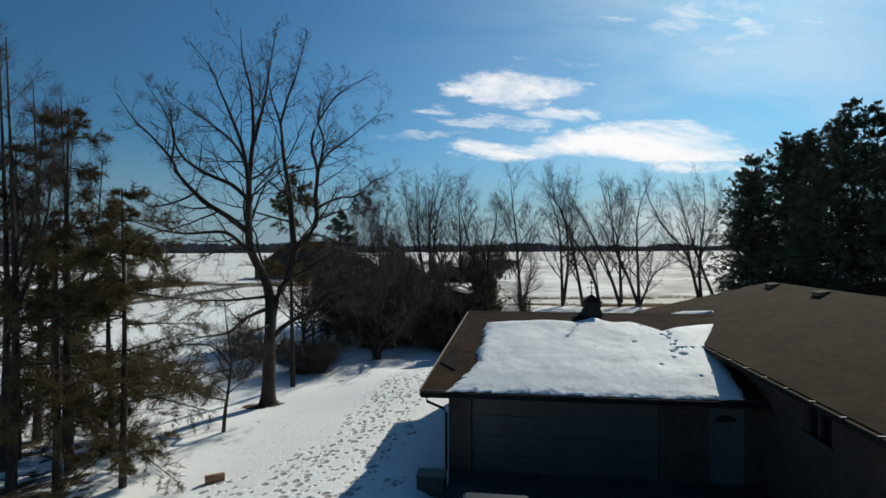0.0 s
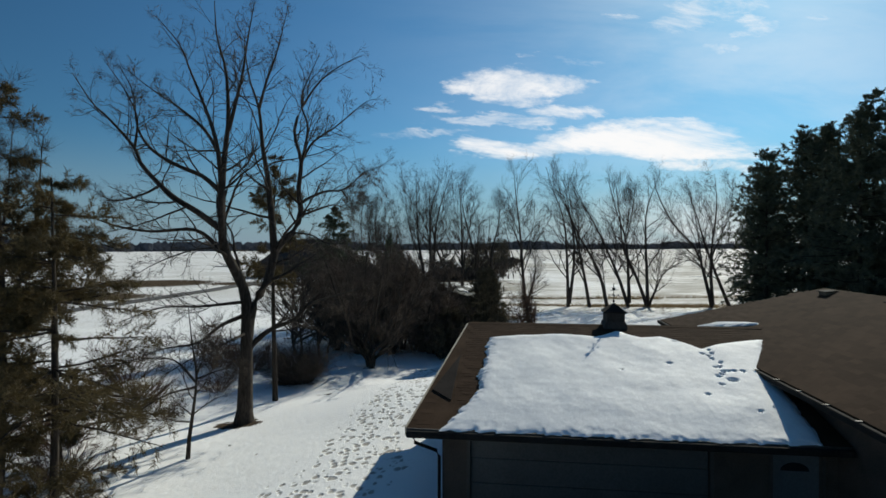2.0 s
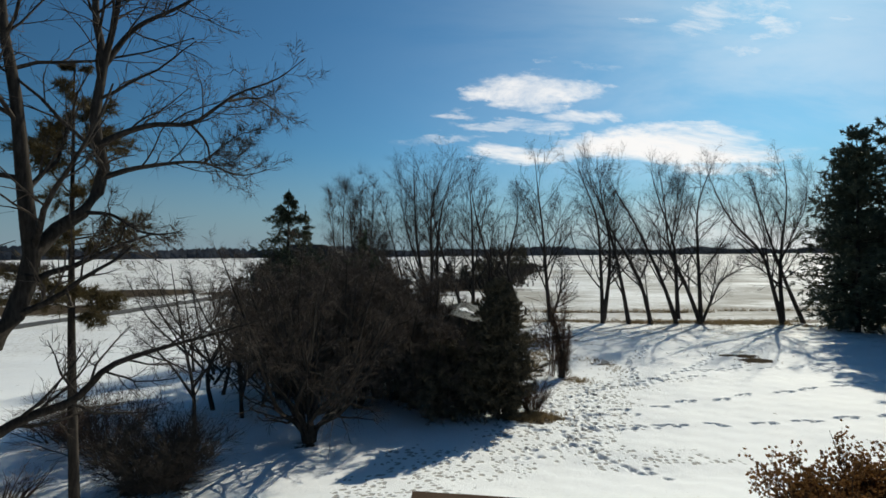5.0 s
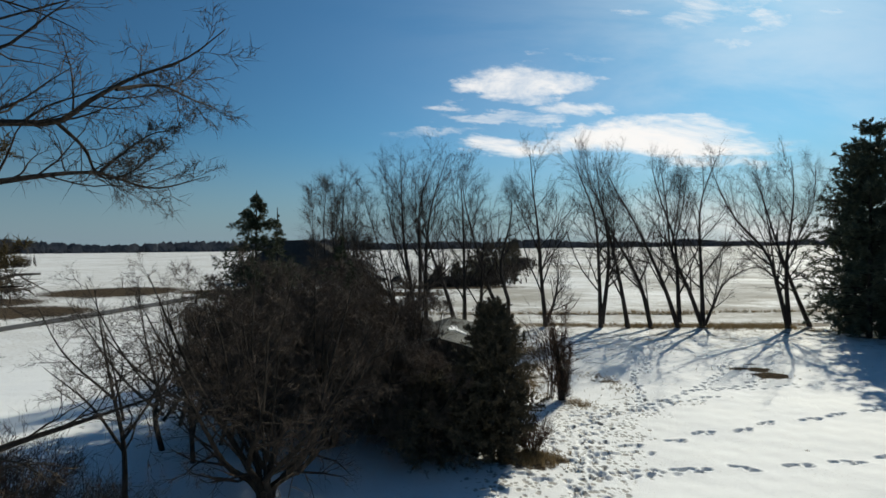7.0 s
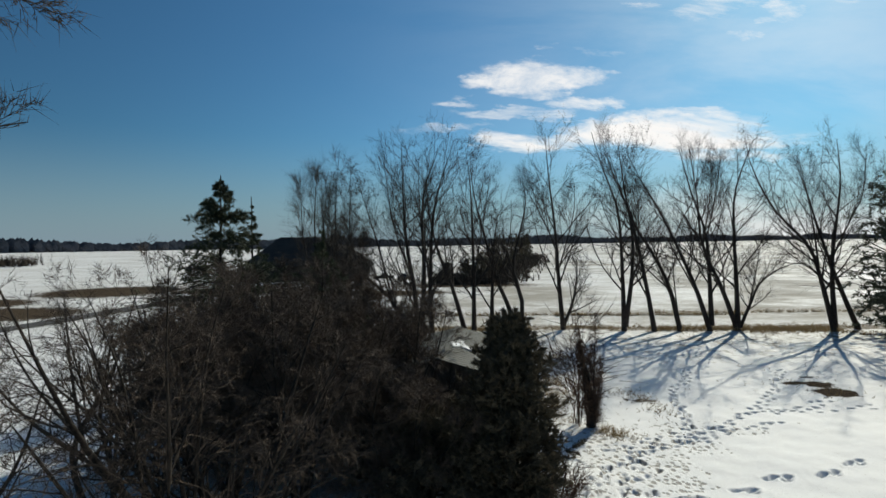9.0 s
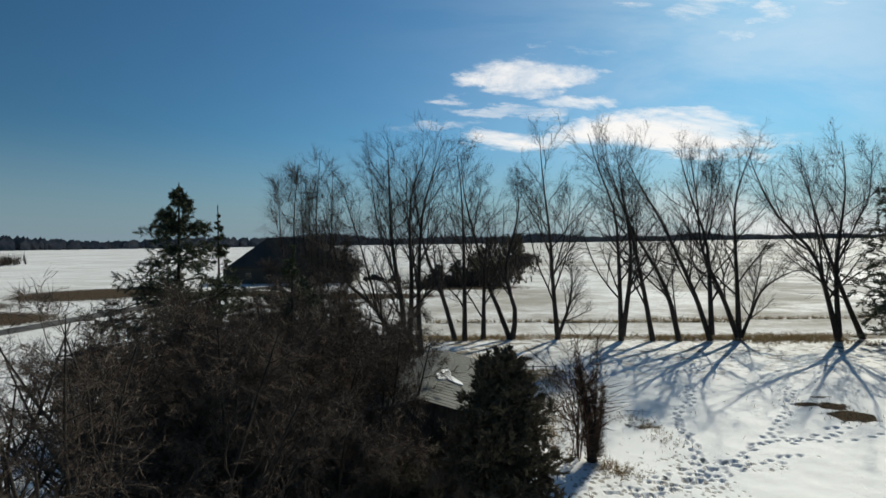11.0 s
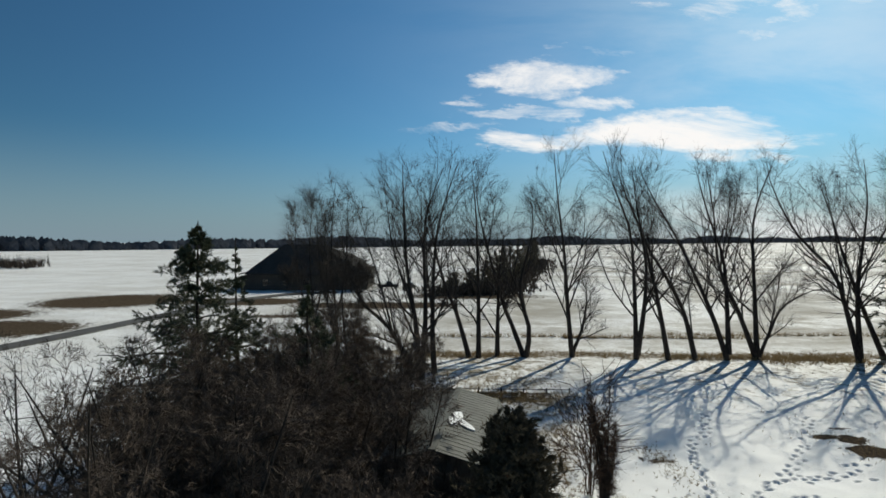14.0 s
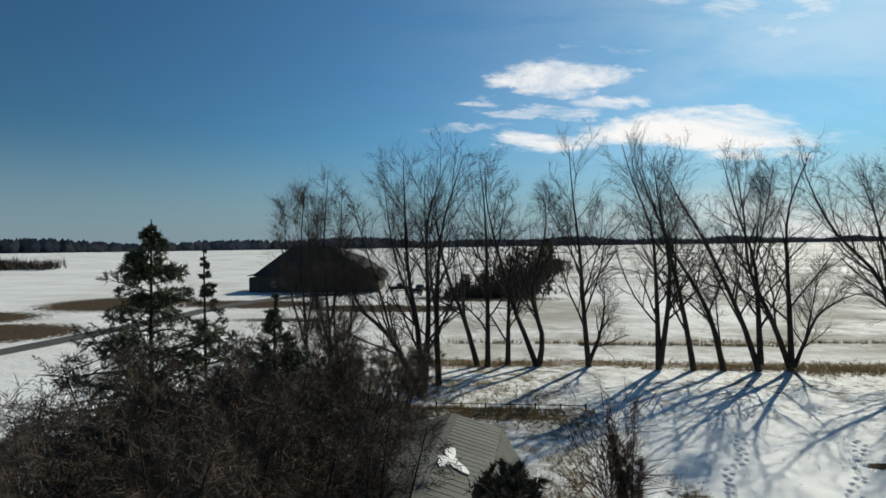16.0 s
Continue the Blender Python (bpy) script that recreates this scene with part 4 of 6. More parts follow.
ev = [bm.verts.new((CU + a * 0.335, CV + b * 0.335, cz + 0.42)) for a, b in ((-1, -1), (1, -1), (1, 1), (-1, 1))]
mv = [bm.verts.new((CU + a * 0.18, CV + b * 0.18, cz + 0.53)) for a, b in ((-1, -1), (1, -1), (1, 1), (-1, 1))]
e2 = [bm.verts.new((CU + a * 0.32, CV + b * 0.32, cz + 0.385)) for a, b in ((-1, -1), (1, -1), (1, 1), (-1, 1))]
pk = bm.verts.new((CU, CV, cz + 0.67))
for i in range(4):
    j = (i + 1) % 4
    bm.faces.new((ev[i], ev[j], mv[j], mv[i]))
    bm.faces.new((mv[i], mv[j], pk))
    bm.faces.new((e2[i], e2[j], ev[j], ev[i]))
bm.faces.new(e2[::-1])
part("cupola_roof", bm, SHINGLE_DARK_AND_SHADOW, cup)
bm = rod_bm([(CU, CV, cz + 0.6), (CU, CV, cz + 1.26)], 0.010)
rod_bm([(CU - 0.14, CV, cz + 0.90), (CU + 0.14, CV, cz + 0.90)], 0.007, 5, bm)
rod_bm([(CU, CV - 0.14, cz + 0.90), (CU, CV + 0.14, cz + 0.90)], 0.007, 5, bm)
rod_bm([(CU - 0.11, CV - 0.07, cz + 1.05), (CU + 0.14, CV + 0.09, cz + 1.05)], 0.009, 5, bm)
for a, b in ((-0.14, 0), (0.14, 0), (0, -0.14), (0, 0.14)):
    box_bm(CU + a - 0.012, CU + a + 0.012, CV + b - 0.012, CV + b + 0.012, cz + 0.88, cz + 0.92, 0, bm)
box_bm(CU - 0.045, CU + 0.045, CV - 0.006, CV + 0.006, cz + 1.06, cz + 1.13, 0, bm)
bmesh.ops.create_uvsphere(bm, u_segments=8, v_segments=6, radius=0.034, matrix=Matrix.Translation((CU, CV, cz + 0.72)))
part("weathervane", bm, DARK_METAL, cup, "dark iron weathervane")

part("driveway_apron", box_bm(0.35, 5.4, front - 0.3, front + 0.1, FL - 0.1, FL + 0.005), ASPHALT, house)

# a low dark utility box at the garage's corner
ubox = thing("utility_box", (HO[0] - 0.55 * HU[0] + 0.45 * HV[0], HO[1] - 0.55 * HU[1] + 0.45 * HV[1], -0.42), "low dark utility box beside the garage corner", "utility box", turn=-7.0)
part("case", box_bm(-0.36, 0.36, -0.26, 0.26, -0.1, 0.36, 0.02), TRIM, ubox)
part("lid", box_bm(-0.39, 0.39, -0.29, 0.29, 0.362, 0.40, 0.015), DOOR_GREY, ubox)

# a dark car parked on the drive
def loft(rows, name, material, parent, label=""):
    """A shell through cross-sections (y, half width, low z, high z), closed at both ends."""
    bm = bmesh.new()
    rings = [[bm.verts.new((a * w, y, z)) for a, z in ((-1, z0), (-1.0, z0 + 0.6 * (z1 - z0)), (-0.86, z1), (0.86, z1), (1.0, z0 + 0.6 * (z1 - z0)), (1, z0))] for y, w, z0, z1 in rows]
    for r, t in zip(rings, rings[1:]):
        for k in range(6):
            bm.faces.new((r[k], r[(k + 1) % 6], t[(k + 1) % 6], t[k]))
    bm.faces.new(rings[0][::-1])
    bm.faces.new(rings[-1])
    bmesh.ops.recalc_face_normals(bm, faces=bm.faces[:])
    bmesh.ops.bevel(bm, geom=bm.edges[:], offset=0.03, segments=2, affect="EDGES")
    return part(name, bm, material, parent, label)


CAR_PAINT = plain("dark_car_paint", (0.010, 0.011, 0.013), (0.018, 0.019, 0.022), 60, 2.0, 0.45, 0, spec=0.3)
CHROME = plain("chrome", (0.55, 0.55, 0.55), (0.7, 0.7, 0.7), 40, 3.0, 0.15, 0, metal=1.0)
car = thing("car", (0.85, 8.75, -0.2), "dark parked car with chrome trim on the cleared drive", "car", turn=-7)
loft([(-2.25, 0.72, 0.35, 0.75), (-2.0, 0.86, 0.25, 0.92), (-0.9, 0.9, 0.22, 0.98), (1.2, 0.9, 0.22, 0.98), (2.1, 0.86, 0.25, 0.95), (2.3, 0.74, 0.35, 0.82)], "body", CAR_PAINT, car)
loft([(-1.0, 0.80, 0.97, 1.0), (-0.35, 0.70, 0.97, 1.42), (1.2, 0.70, 0.97, 1.44), (1.95, 0.78, 0.96, 0.99)], "cabin", GLASS_DARK, car, "dark glazed cabin")
part("roof_panel", box_bm(-0.58, 0.58, -0.3, 1.15, 1.435, 1.475, 0.018), CAR_PAINT, car)
part("bumper", box_bm(-0.74, 0.74, 2.26, 2.36, 0.36, 0.5, 0.02), CHROME, car, "chrome bumper")
for a in (-1, 1):
    part("light", box_bm(a * 0.68 - 0.10, a * 0.68 + 0.10, 2.2, 2.32, 0.62, 0.76, 0.02), CHROME, car)
    for b in (-1.45, 1.45):
        wheel = part("tyre", rod_bm([(a * 0.74, b, 0.32), (a * 0.92, b, 0.32)], 0.32, 16), ASPHALT, car)
        part("rim", rod_bm([(a * 0.90, b, 0.32), (a * 0.93, b, 0.32)], 0.19, 12), CHROME, wheel)

# ---------------------------------------------------------------- snow lying on the roofs


# small prints: along, up, half length, half width
TRACKS = [(6.21, 4.18, 0.05, 0.06), (6.44, 4.40, 0.05, 0.06), (6.45, 4.2, 0.05, 0.06), (6.33, 4.05, 0.04, 0.05), (6.35, 3.9, 0.05, 0.06), (6.48, 3.71, 0.045, 0.06), (6.38, 3.48, 0.05, 0.06), (6.27, 3.46, 0.04, 0.06), (6.39, 3.24, 0.06, 0.07),
          (6.19, 3.01, 0.06, 0.07), (6.3, 3.1, 0.05, 0.06), (6.51, 3.25, 0.05, 0.06), (6.63, 3.27, 0.06, 0.06), (6.44, 2.83, 0.13, 0.10), (6.12, 2.62, 0.05, 0.05), (6.83, 3.27, 0.06, 0.06), (5.24, 3.62, 0.07, 0.06), (5.66, 2.18, 0.06, 0.05), (6.5, 1.55, 0.04, 0.05),
          (5.78, 5.0, 0.13, 0.07), (4.0, 3.2, 0.04, 0.04), (7.9, 4.5, 0.06, 0.05)]


def dent(u, v):
    """Animal tracks across the roof snow."""
    return min(0.9, sum(0.95 * math.exp(-(((u - a) / (0.78 * p)) ** 2 + ((v - b) / (0.78 * q)) ** 2) ** 2) for a, b, p, q in TRACKS if abs(u - a) < 0.3 and abs(v - b) < 0.3))


def roof_snow(label, left, right, low, high, height, deep, seed, nu=180, nv=130):
    """A sheet of snow over the roof between edges left(v), right(v), low(u), high(u)."""
    top, ph = [], np.random.default_rng(seed).uniform(0, 6.28, 8)
    for j in range(nv + 1):
        t = j / nv
        for i in range(nu + 1):
            s = i / nu
            u = left(2.5) + (right(2.5) - left(2.5)) * s
            v = low(u) + (high(u) - low(u)) * t
            u = left(v) + (right(v) - left(v)) * s
            v = low(u) + (high(u) - low(u)) * t
            d = min(s * (right(v) - left(v)), (1 - s) * (right(v) - left(v)), t * (high(u) - low(u)), (1 - t) * (high(u) - low(u)))
            k = min(d / 0.34, 1.0)
            h = deep * (0.35 + 0.65 * float(ease(0.5, 2.0, v))) * math.sqrt(max(1 - (1 - k) ** 2, 0)) * (1 + 0.35 * noise.noise((u * 0.8, v * 0.8, seed)) + 0.08 * noise.noise((u * 2.1, v * 2.1, seed + 5)) + 0.03 * noise.noise((u * 4, v * 4, seed)) + 0.025 * noise.noise((u * 11, v * 8, seed + 2)) * float(ease(3.2, 1.0, v) + 0.3))
            wob = 0.08 * noise.noise((u * 3.1, v * 3.1, 7.0)) + 0.05 * noise.noise((u * 9, v * 9, 3.0))
            top.append((u + wob * (1 - k), v + wob * (1 - k), height(u, v) + 0.004 + h * (1 - dent(u, v))))
    w = nu + 1
    q = [(j * w + i, j * w + i + 1, (j + 1) * w + i + 1, (j + 1) * w + i) for j in range(nv) for i in range(nu)]
    ob = raw("roof_snow", top, q, SNOW_ROOF, smooth=True)
    ob.matrix_world = pose(HO[0], HO[1], 0, 0, 0, -7.0)
    return tagged(ob, label, "snow")


def snow_top(u):
    return float(np.interp(u, (-1, 0.66, 1.6, 2.43, 3.2, 3.7, 4.0, 4.32, 4.7, 4.96, 5.48, 5.9, 6.32, 6.8, 7.67, 8.5), (5.0, 5.1, 5.30, 5.42, 5.38, 5.30, 5.45, 5.72, 5.45, 5.32, 5.42, 5.15, 4.62, 4.92, 5.25, 5.4)))


roof_snow("thick white snow lying on the garage roof",
          lambda v: float(np.interp(v, (0.5, 0.81, 1.4, 2.1, 3.4, 4.9), (-0.16, -0.03, 0.22, 0.5, 0.58, 0.64))) + 0.06 * noise.noise((v * 4.0, 5.0, 1.0)) + 0.05 * noise.noise((v * 13.0, 5.0, 1.0)),
          lambda v: float(np.interp(v, (0.5, 0.78, 2.03, 2.42, 3.4, 3.6, 3.9, 4.68, 5.3), (7.15, 7.25, 7.40, 7.42, 7.46, 7.52, 7.72, 8.08, 8.34))) + 0.03 * noise.noise((v * 4.0, 0.0, 1.0)) + 0.10 * float(ease(3.7, 4.2, v)) * noise.noise((v * 7.0, 2.0, 1.0)),
          lambda u: EAVE_V - 0.04 + 0.05 * noise.noise((u * 5.0, 1.0, 4.0)), snow_top, g_front, 0.12, 3)
roof_snow("thin remnant of snow in the rear roof valley", lambda v: 8.78 - 0.49 * (v - 6.3), lambda v: float(np.interp(v, (6.7, 7.3, 8.5, 9.0), (8.72, 8.62, 8.22, 7.62))),
          lambda u: 6.75, lambda u: 9.05, m_h, 0.06, 9, 40, 40)

# ---------------------------------------------------------------- shingles: tabs of their own near the bare edges, the rest joined


def tab_corners(w, run, lip=0.0045):
    """A shingle tab, thick at its lower edge."""
    return [(0, 0, 0.0), (w, 0, 0.0), (w, run, 0.0), (0, run, 0.0), (0, 0, lip), (w, 0, lip), (w, run, 0.0015), (0, run, 0.0015)]


TAB_FACES = [(0, 1, 5, 4), (1, 2, 6, 5), (2, 3, 7, 6), (3, 0, 4, 7), (4, 5, 6, 7)]
tab_mesh = bpy.data.meshes.new("shingle")
tab_mesh.from_pydata(tab_corners(0.315, 0.165), [], TAB_FACES)
tab_mesh.materials.append(SHINGLE_TAB)
TAB, RISE = 0.32, 0.145


def lay(along, up, origin, courses, inside, parent, singly, seed):
    """Courses of tabs on a slope; along and up are unit vectors, inside(s, t) says where the slope is."""
    rg = np.random.default_rng(seed)
    normal = along.cross(up)
    turn = Matrix((along, up, normal)).transposed()
    vs, fs, unit_tab = [], [], np.array(tab_corners(0.318, 0.16, 0.0022))
    for c in range(courses):
        shift = (0.0, 0.5, 0.25)[c % 3] * TAB + rg.uniform(-0.02, 0.02)
        for k in range(-1, 90):
            s, t = k * TAB + shift, c * RISE
            if not inside(s, t) or not inside(s + 0.315, t + 0.1):
                continue
            at = origin + along * s + up * t + normal * 0.002
            if singly(s, t):
                ob = new("shingle", tab_mesh)
                ob.parent = parent
                ob.matrix_local = Matrix.Translation(at) @ turn.to_4x4()
            else:
                fs += [tuple(i + len(vs) for i in f) for f in TAB_FACES]
                m = np.array(turn)
                vs += list(unit_tab @ m.T + np.array(at))
    if fs:
        tagged(raw("shingle_field", np.array(vs), np.array(fs), SHINGLE_REST, parent), kind="stuff")


slope_g = math.hypot(1, SLOPE)
gfront = [o for o in house.children if o.name.startswith("garage_roof")]
lay(Vector((1, 0, 0)), Vector((0, 1, SLOPE)).normalized(), Vector((0, EAVE_V, EAVE)), 40,
    lambda s, t: 0 <= s < 8.5 and t < 5.6 * slope_g and (s < 0.9 or t > 4.1) and s < 7.2 + max(0, t - 3.3) * 0.42,
    gfront[0], lambda s, t: True, 31)
slope_b = math.hypot(1, BACK_SLOPE)
lay(Vector((-1, 0, 0)), Vector((0, -1, BACK_SLOPE)).normalized(), Vector((8.0, BACK_V, gz(BACK_V))), 29,
    lambda s, t: 0.3 <= s <= 8.0 and t < 4.0 * slope_b, gfront[1], lambda s, t: False, 32)
slope_m = math.hypot(1, MSLOPE)
mroof = [o for o in house.children if o.name.startswith("main_roof")]
lay(Vector((0, -1, 0)), Vector((1, 0, MSLOPE)).normalized(), Vector((MEAVE_U, REAR_V, MEAVE)), 29,
    lambda s, t: s >= t / slope_m and s < 22 and t < 3.85 * slope_m and not (2.9 < s < 3.6 and t < 0.2), mroof[0], lambda s, t: False, 33)
lay(Vector((1, 0, 0)), Vector((0, 1, SLOPE)).normalized(), Vector((-0.87, EAVE_V, EAVE)), 24,
    lambda s, t: s > 0.02 + t * 0.1485 and s + 0.315 < 0.88 and t < 4.2, wing, lambda s, t: False, 34)

# ---------------------------------------------------------------- shed, barn, fence
SHED = (1.52, 51.3)
shed = thing("shed", (SHED[0], SHED[1], -2.6), "small gambrel shed with ribbed grey metal roof", "shed", turn=-5.5)
SR, SK, SL = 4.88, 4.42, 2.55        # heights of ridge, knee and eave
SW, SE = 1.75, 2.92                  # half widths at knee and eave
SL_LEN = 7.0
for s in (-1, 1):
    up = [(0, 0, SR), (s * SW, 0, SK), (s * SW, -SL_LEN, SK), (0, -SL_LEN, SR)]
    panel = part("roof_panel", slab_bm(up if s > 0 else up[::-1], 0.04), SHED_METAL, shed, "ribbed grey metal roof")
    for k in range(23):
        y = -0.15 - k * 0.3
        part("rib", slab_bm([(s * 0.02, y, SR + 0.008), (s * SW, y, SK + 0.008), (s * SW, y - 0.08, SK + 0.008), (s * 0.02, y - 0.08, SR + 0.008)], 0.02), SHED_METAL, panel)
    lowp = [(s * (SW + 0.01), 0, SK - 0.01), (s * SE, 0, SL), (s * SE, -SL_LEN, SL), (s * (SW + 0.01), -SL_LEN, SK - 0.01)]
    part("roof_panel", slab_bm(lowp if s > 0 else lowp[::-1], 0.04), SHED_METAL, shed, "steep lower metal roof")
    part("wall", box_bm(s * (SE - 0.15) - 0.05, s * (SE - 0.15) + 0.05, -SL_LEN + 0.2, -0.2, -0.3, SL + 0.2), SHED_WOOD, shed)
    bm = bmesh.new()
    y = -0.2 if s > 0 else -SL_LEN + 0.2
    bm.faces.new([bm.verts.new(p) for p in ((-(SE - 0.15), y, -0.3), ((SE - 0.15), y, -0.3), ((SE - 0.15), y, SL + 0.15), (SW - 0.05, y, SK - 0.06), (0, y, SR - 0.06), (-(SW - 0.05), y, SK - 0.06), (-(SE - 0.15), y, SL + 0.15))])
    ext = bmesh.ops.extrude_face_region(bm, geom=bm.faces[:])
    bmesh.ops.translate(bm, verts=[e for e in ext["geom"] if isinstance(e, bmesh.types.BMVert)], vec=(0, 0.1, 0))
    bmesh.ops.recalc_face_normals(bm, faces=bm.faces[:])
    part("end_wall", bm, SHED_WOOD, shed)
part("ridge_cap", slab_bm([(-0.14, 0.02, SR + 0.01), (0.14, 0.02, SR + 0.01), (0.14, -SL_LEN - 0.02, SR + 0.01), (-0.14, -SL_LEN - 0.02, SR + 0.01)], 0.05), SHED_METAL, shed)

remnant = []
rs = np.random.default_rng(12)
for k in range(40):
    a = 2 * math.pi * k / 40
    rr = 0.42 + 0.22 * math.sin(3 * a + 1) + 0.10 * math.sin(7 * a) + rs.normal(0, 0.03)
    x, y = 0.52 + rr * (0.75 * math.cos(a) + 0.35 * math.sin(a)), -3.95 + rr * (1.0 * math.sin(a) - 0.9 * math.cos(a))
    remnant.append((x, y, SR + (SK - SR) * x / SW + 0.06))
ob = part("shed_snow", slab_bm(remnant, 0.05), SNOW_ROOF, None)
ob.matrix_world = shed.matrix_world.copy()
tagged(ob, "ragged patch of old snow on the shed roof", "snow")

BARN = (-38.0, 165.0)
barn = thing("barn", (BARN[0], BARN[1], -3.55), "large dark farm building with hipped roof, far off in the snow", "barn", turn=3)
part("wall", box_bm(-15.2, 13.5, -8, 8, 0, 4.2), BARN_WALL, barn)
bm = bmesh.new()
e = [bm.verts.new(p) for p in ((-16.0, -9, 4.4), (14.5, -9, 3.6), (14.5, 9, 3.6), (-16.0, 9, 4.4))]
e2 = [bm.verts.new((v.co.x, v.co.y, v.co.z - 0.35)) for v in e]
r = [bm.verts.new(p) for p in ((-9.0, 0, 11.3), (0.5, 0, 11.2), (9.5, 0, 8.4))]
for f in ((e[0], r[0], e[3]), (e[0], e[1], r[2], r[1], r[0]), (e[2], e[3], r[0], r[1], r[2]), (e[1], e[2], r[2]), e2[::-1]):
    bm.faces.new(f)
for k in range(4):
    bm.faces.new((e[k], e[(k + 1) % 4], e2[(k + 1) % 4], e2[k]))
bmesh.ops.recalc_face_normals(bm, faces=bm.faces[:])
part("roof", bm, BARN_ROOF, barn)
for k in range(5):
    one = part("window", box_bm(-12 + k * 5, -10.6 + k * 5, -8.06, -7.98, 1.2, 2.8), GLASS_DARK, barn)
    part("frame", box_bm(-12.1 + k * 5, -10.5 + k * 5, -8.09, -8.0, 1.05, 1.2), BARN_WALL, one)
part("big_door", box_bm(3.2, 7.0, -8.10, -7.98, 0, 3.3), BARN_ROOF, barn, "dark sliding barn door")
part("lean_to", box_bm(-17.8, -15.21, -7, 3, 0, 3.6), BARN_WALL, barn)
part("lean_to_roof", slab_bm([(-18.1, -7.4, 4.1), (-15.6, -7.4, 4.75), (-15.6, 3.4, 4.75), (-18.1, 3.4, 4.1)], 0.2), BARN_ROOF, barn)

FENCE_Y = 68.2
fence = thing("fence", (4.2, FENCE_Y, -2.95), "low weathered rail fence with wire, beside the shed", "fence")
for k in range(7):
    part("post", box_bm(-5.1 + k * 1.7, -5.0 + k * 1.7, -0.05, 0.05, -0.3, 0.55), DARK_WOOD, fence)
for z in (0.12, 0.44):
    part("rail", box_bm(-5.15, 5.25, -0.07, -0.05, z - 0.025, z + 0.025), DARK_WOOD, fence)

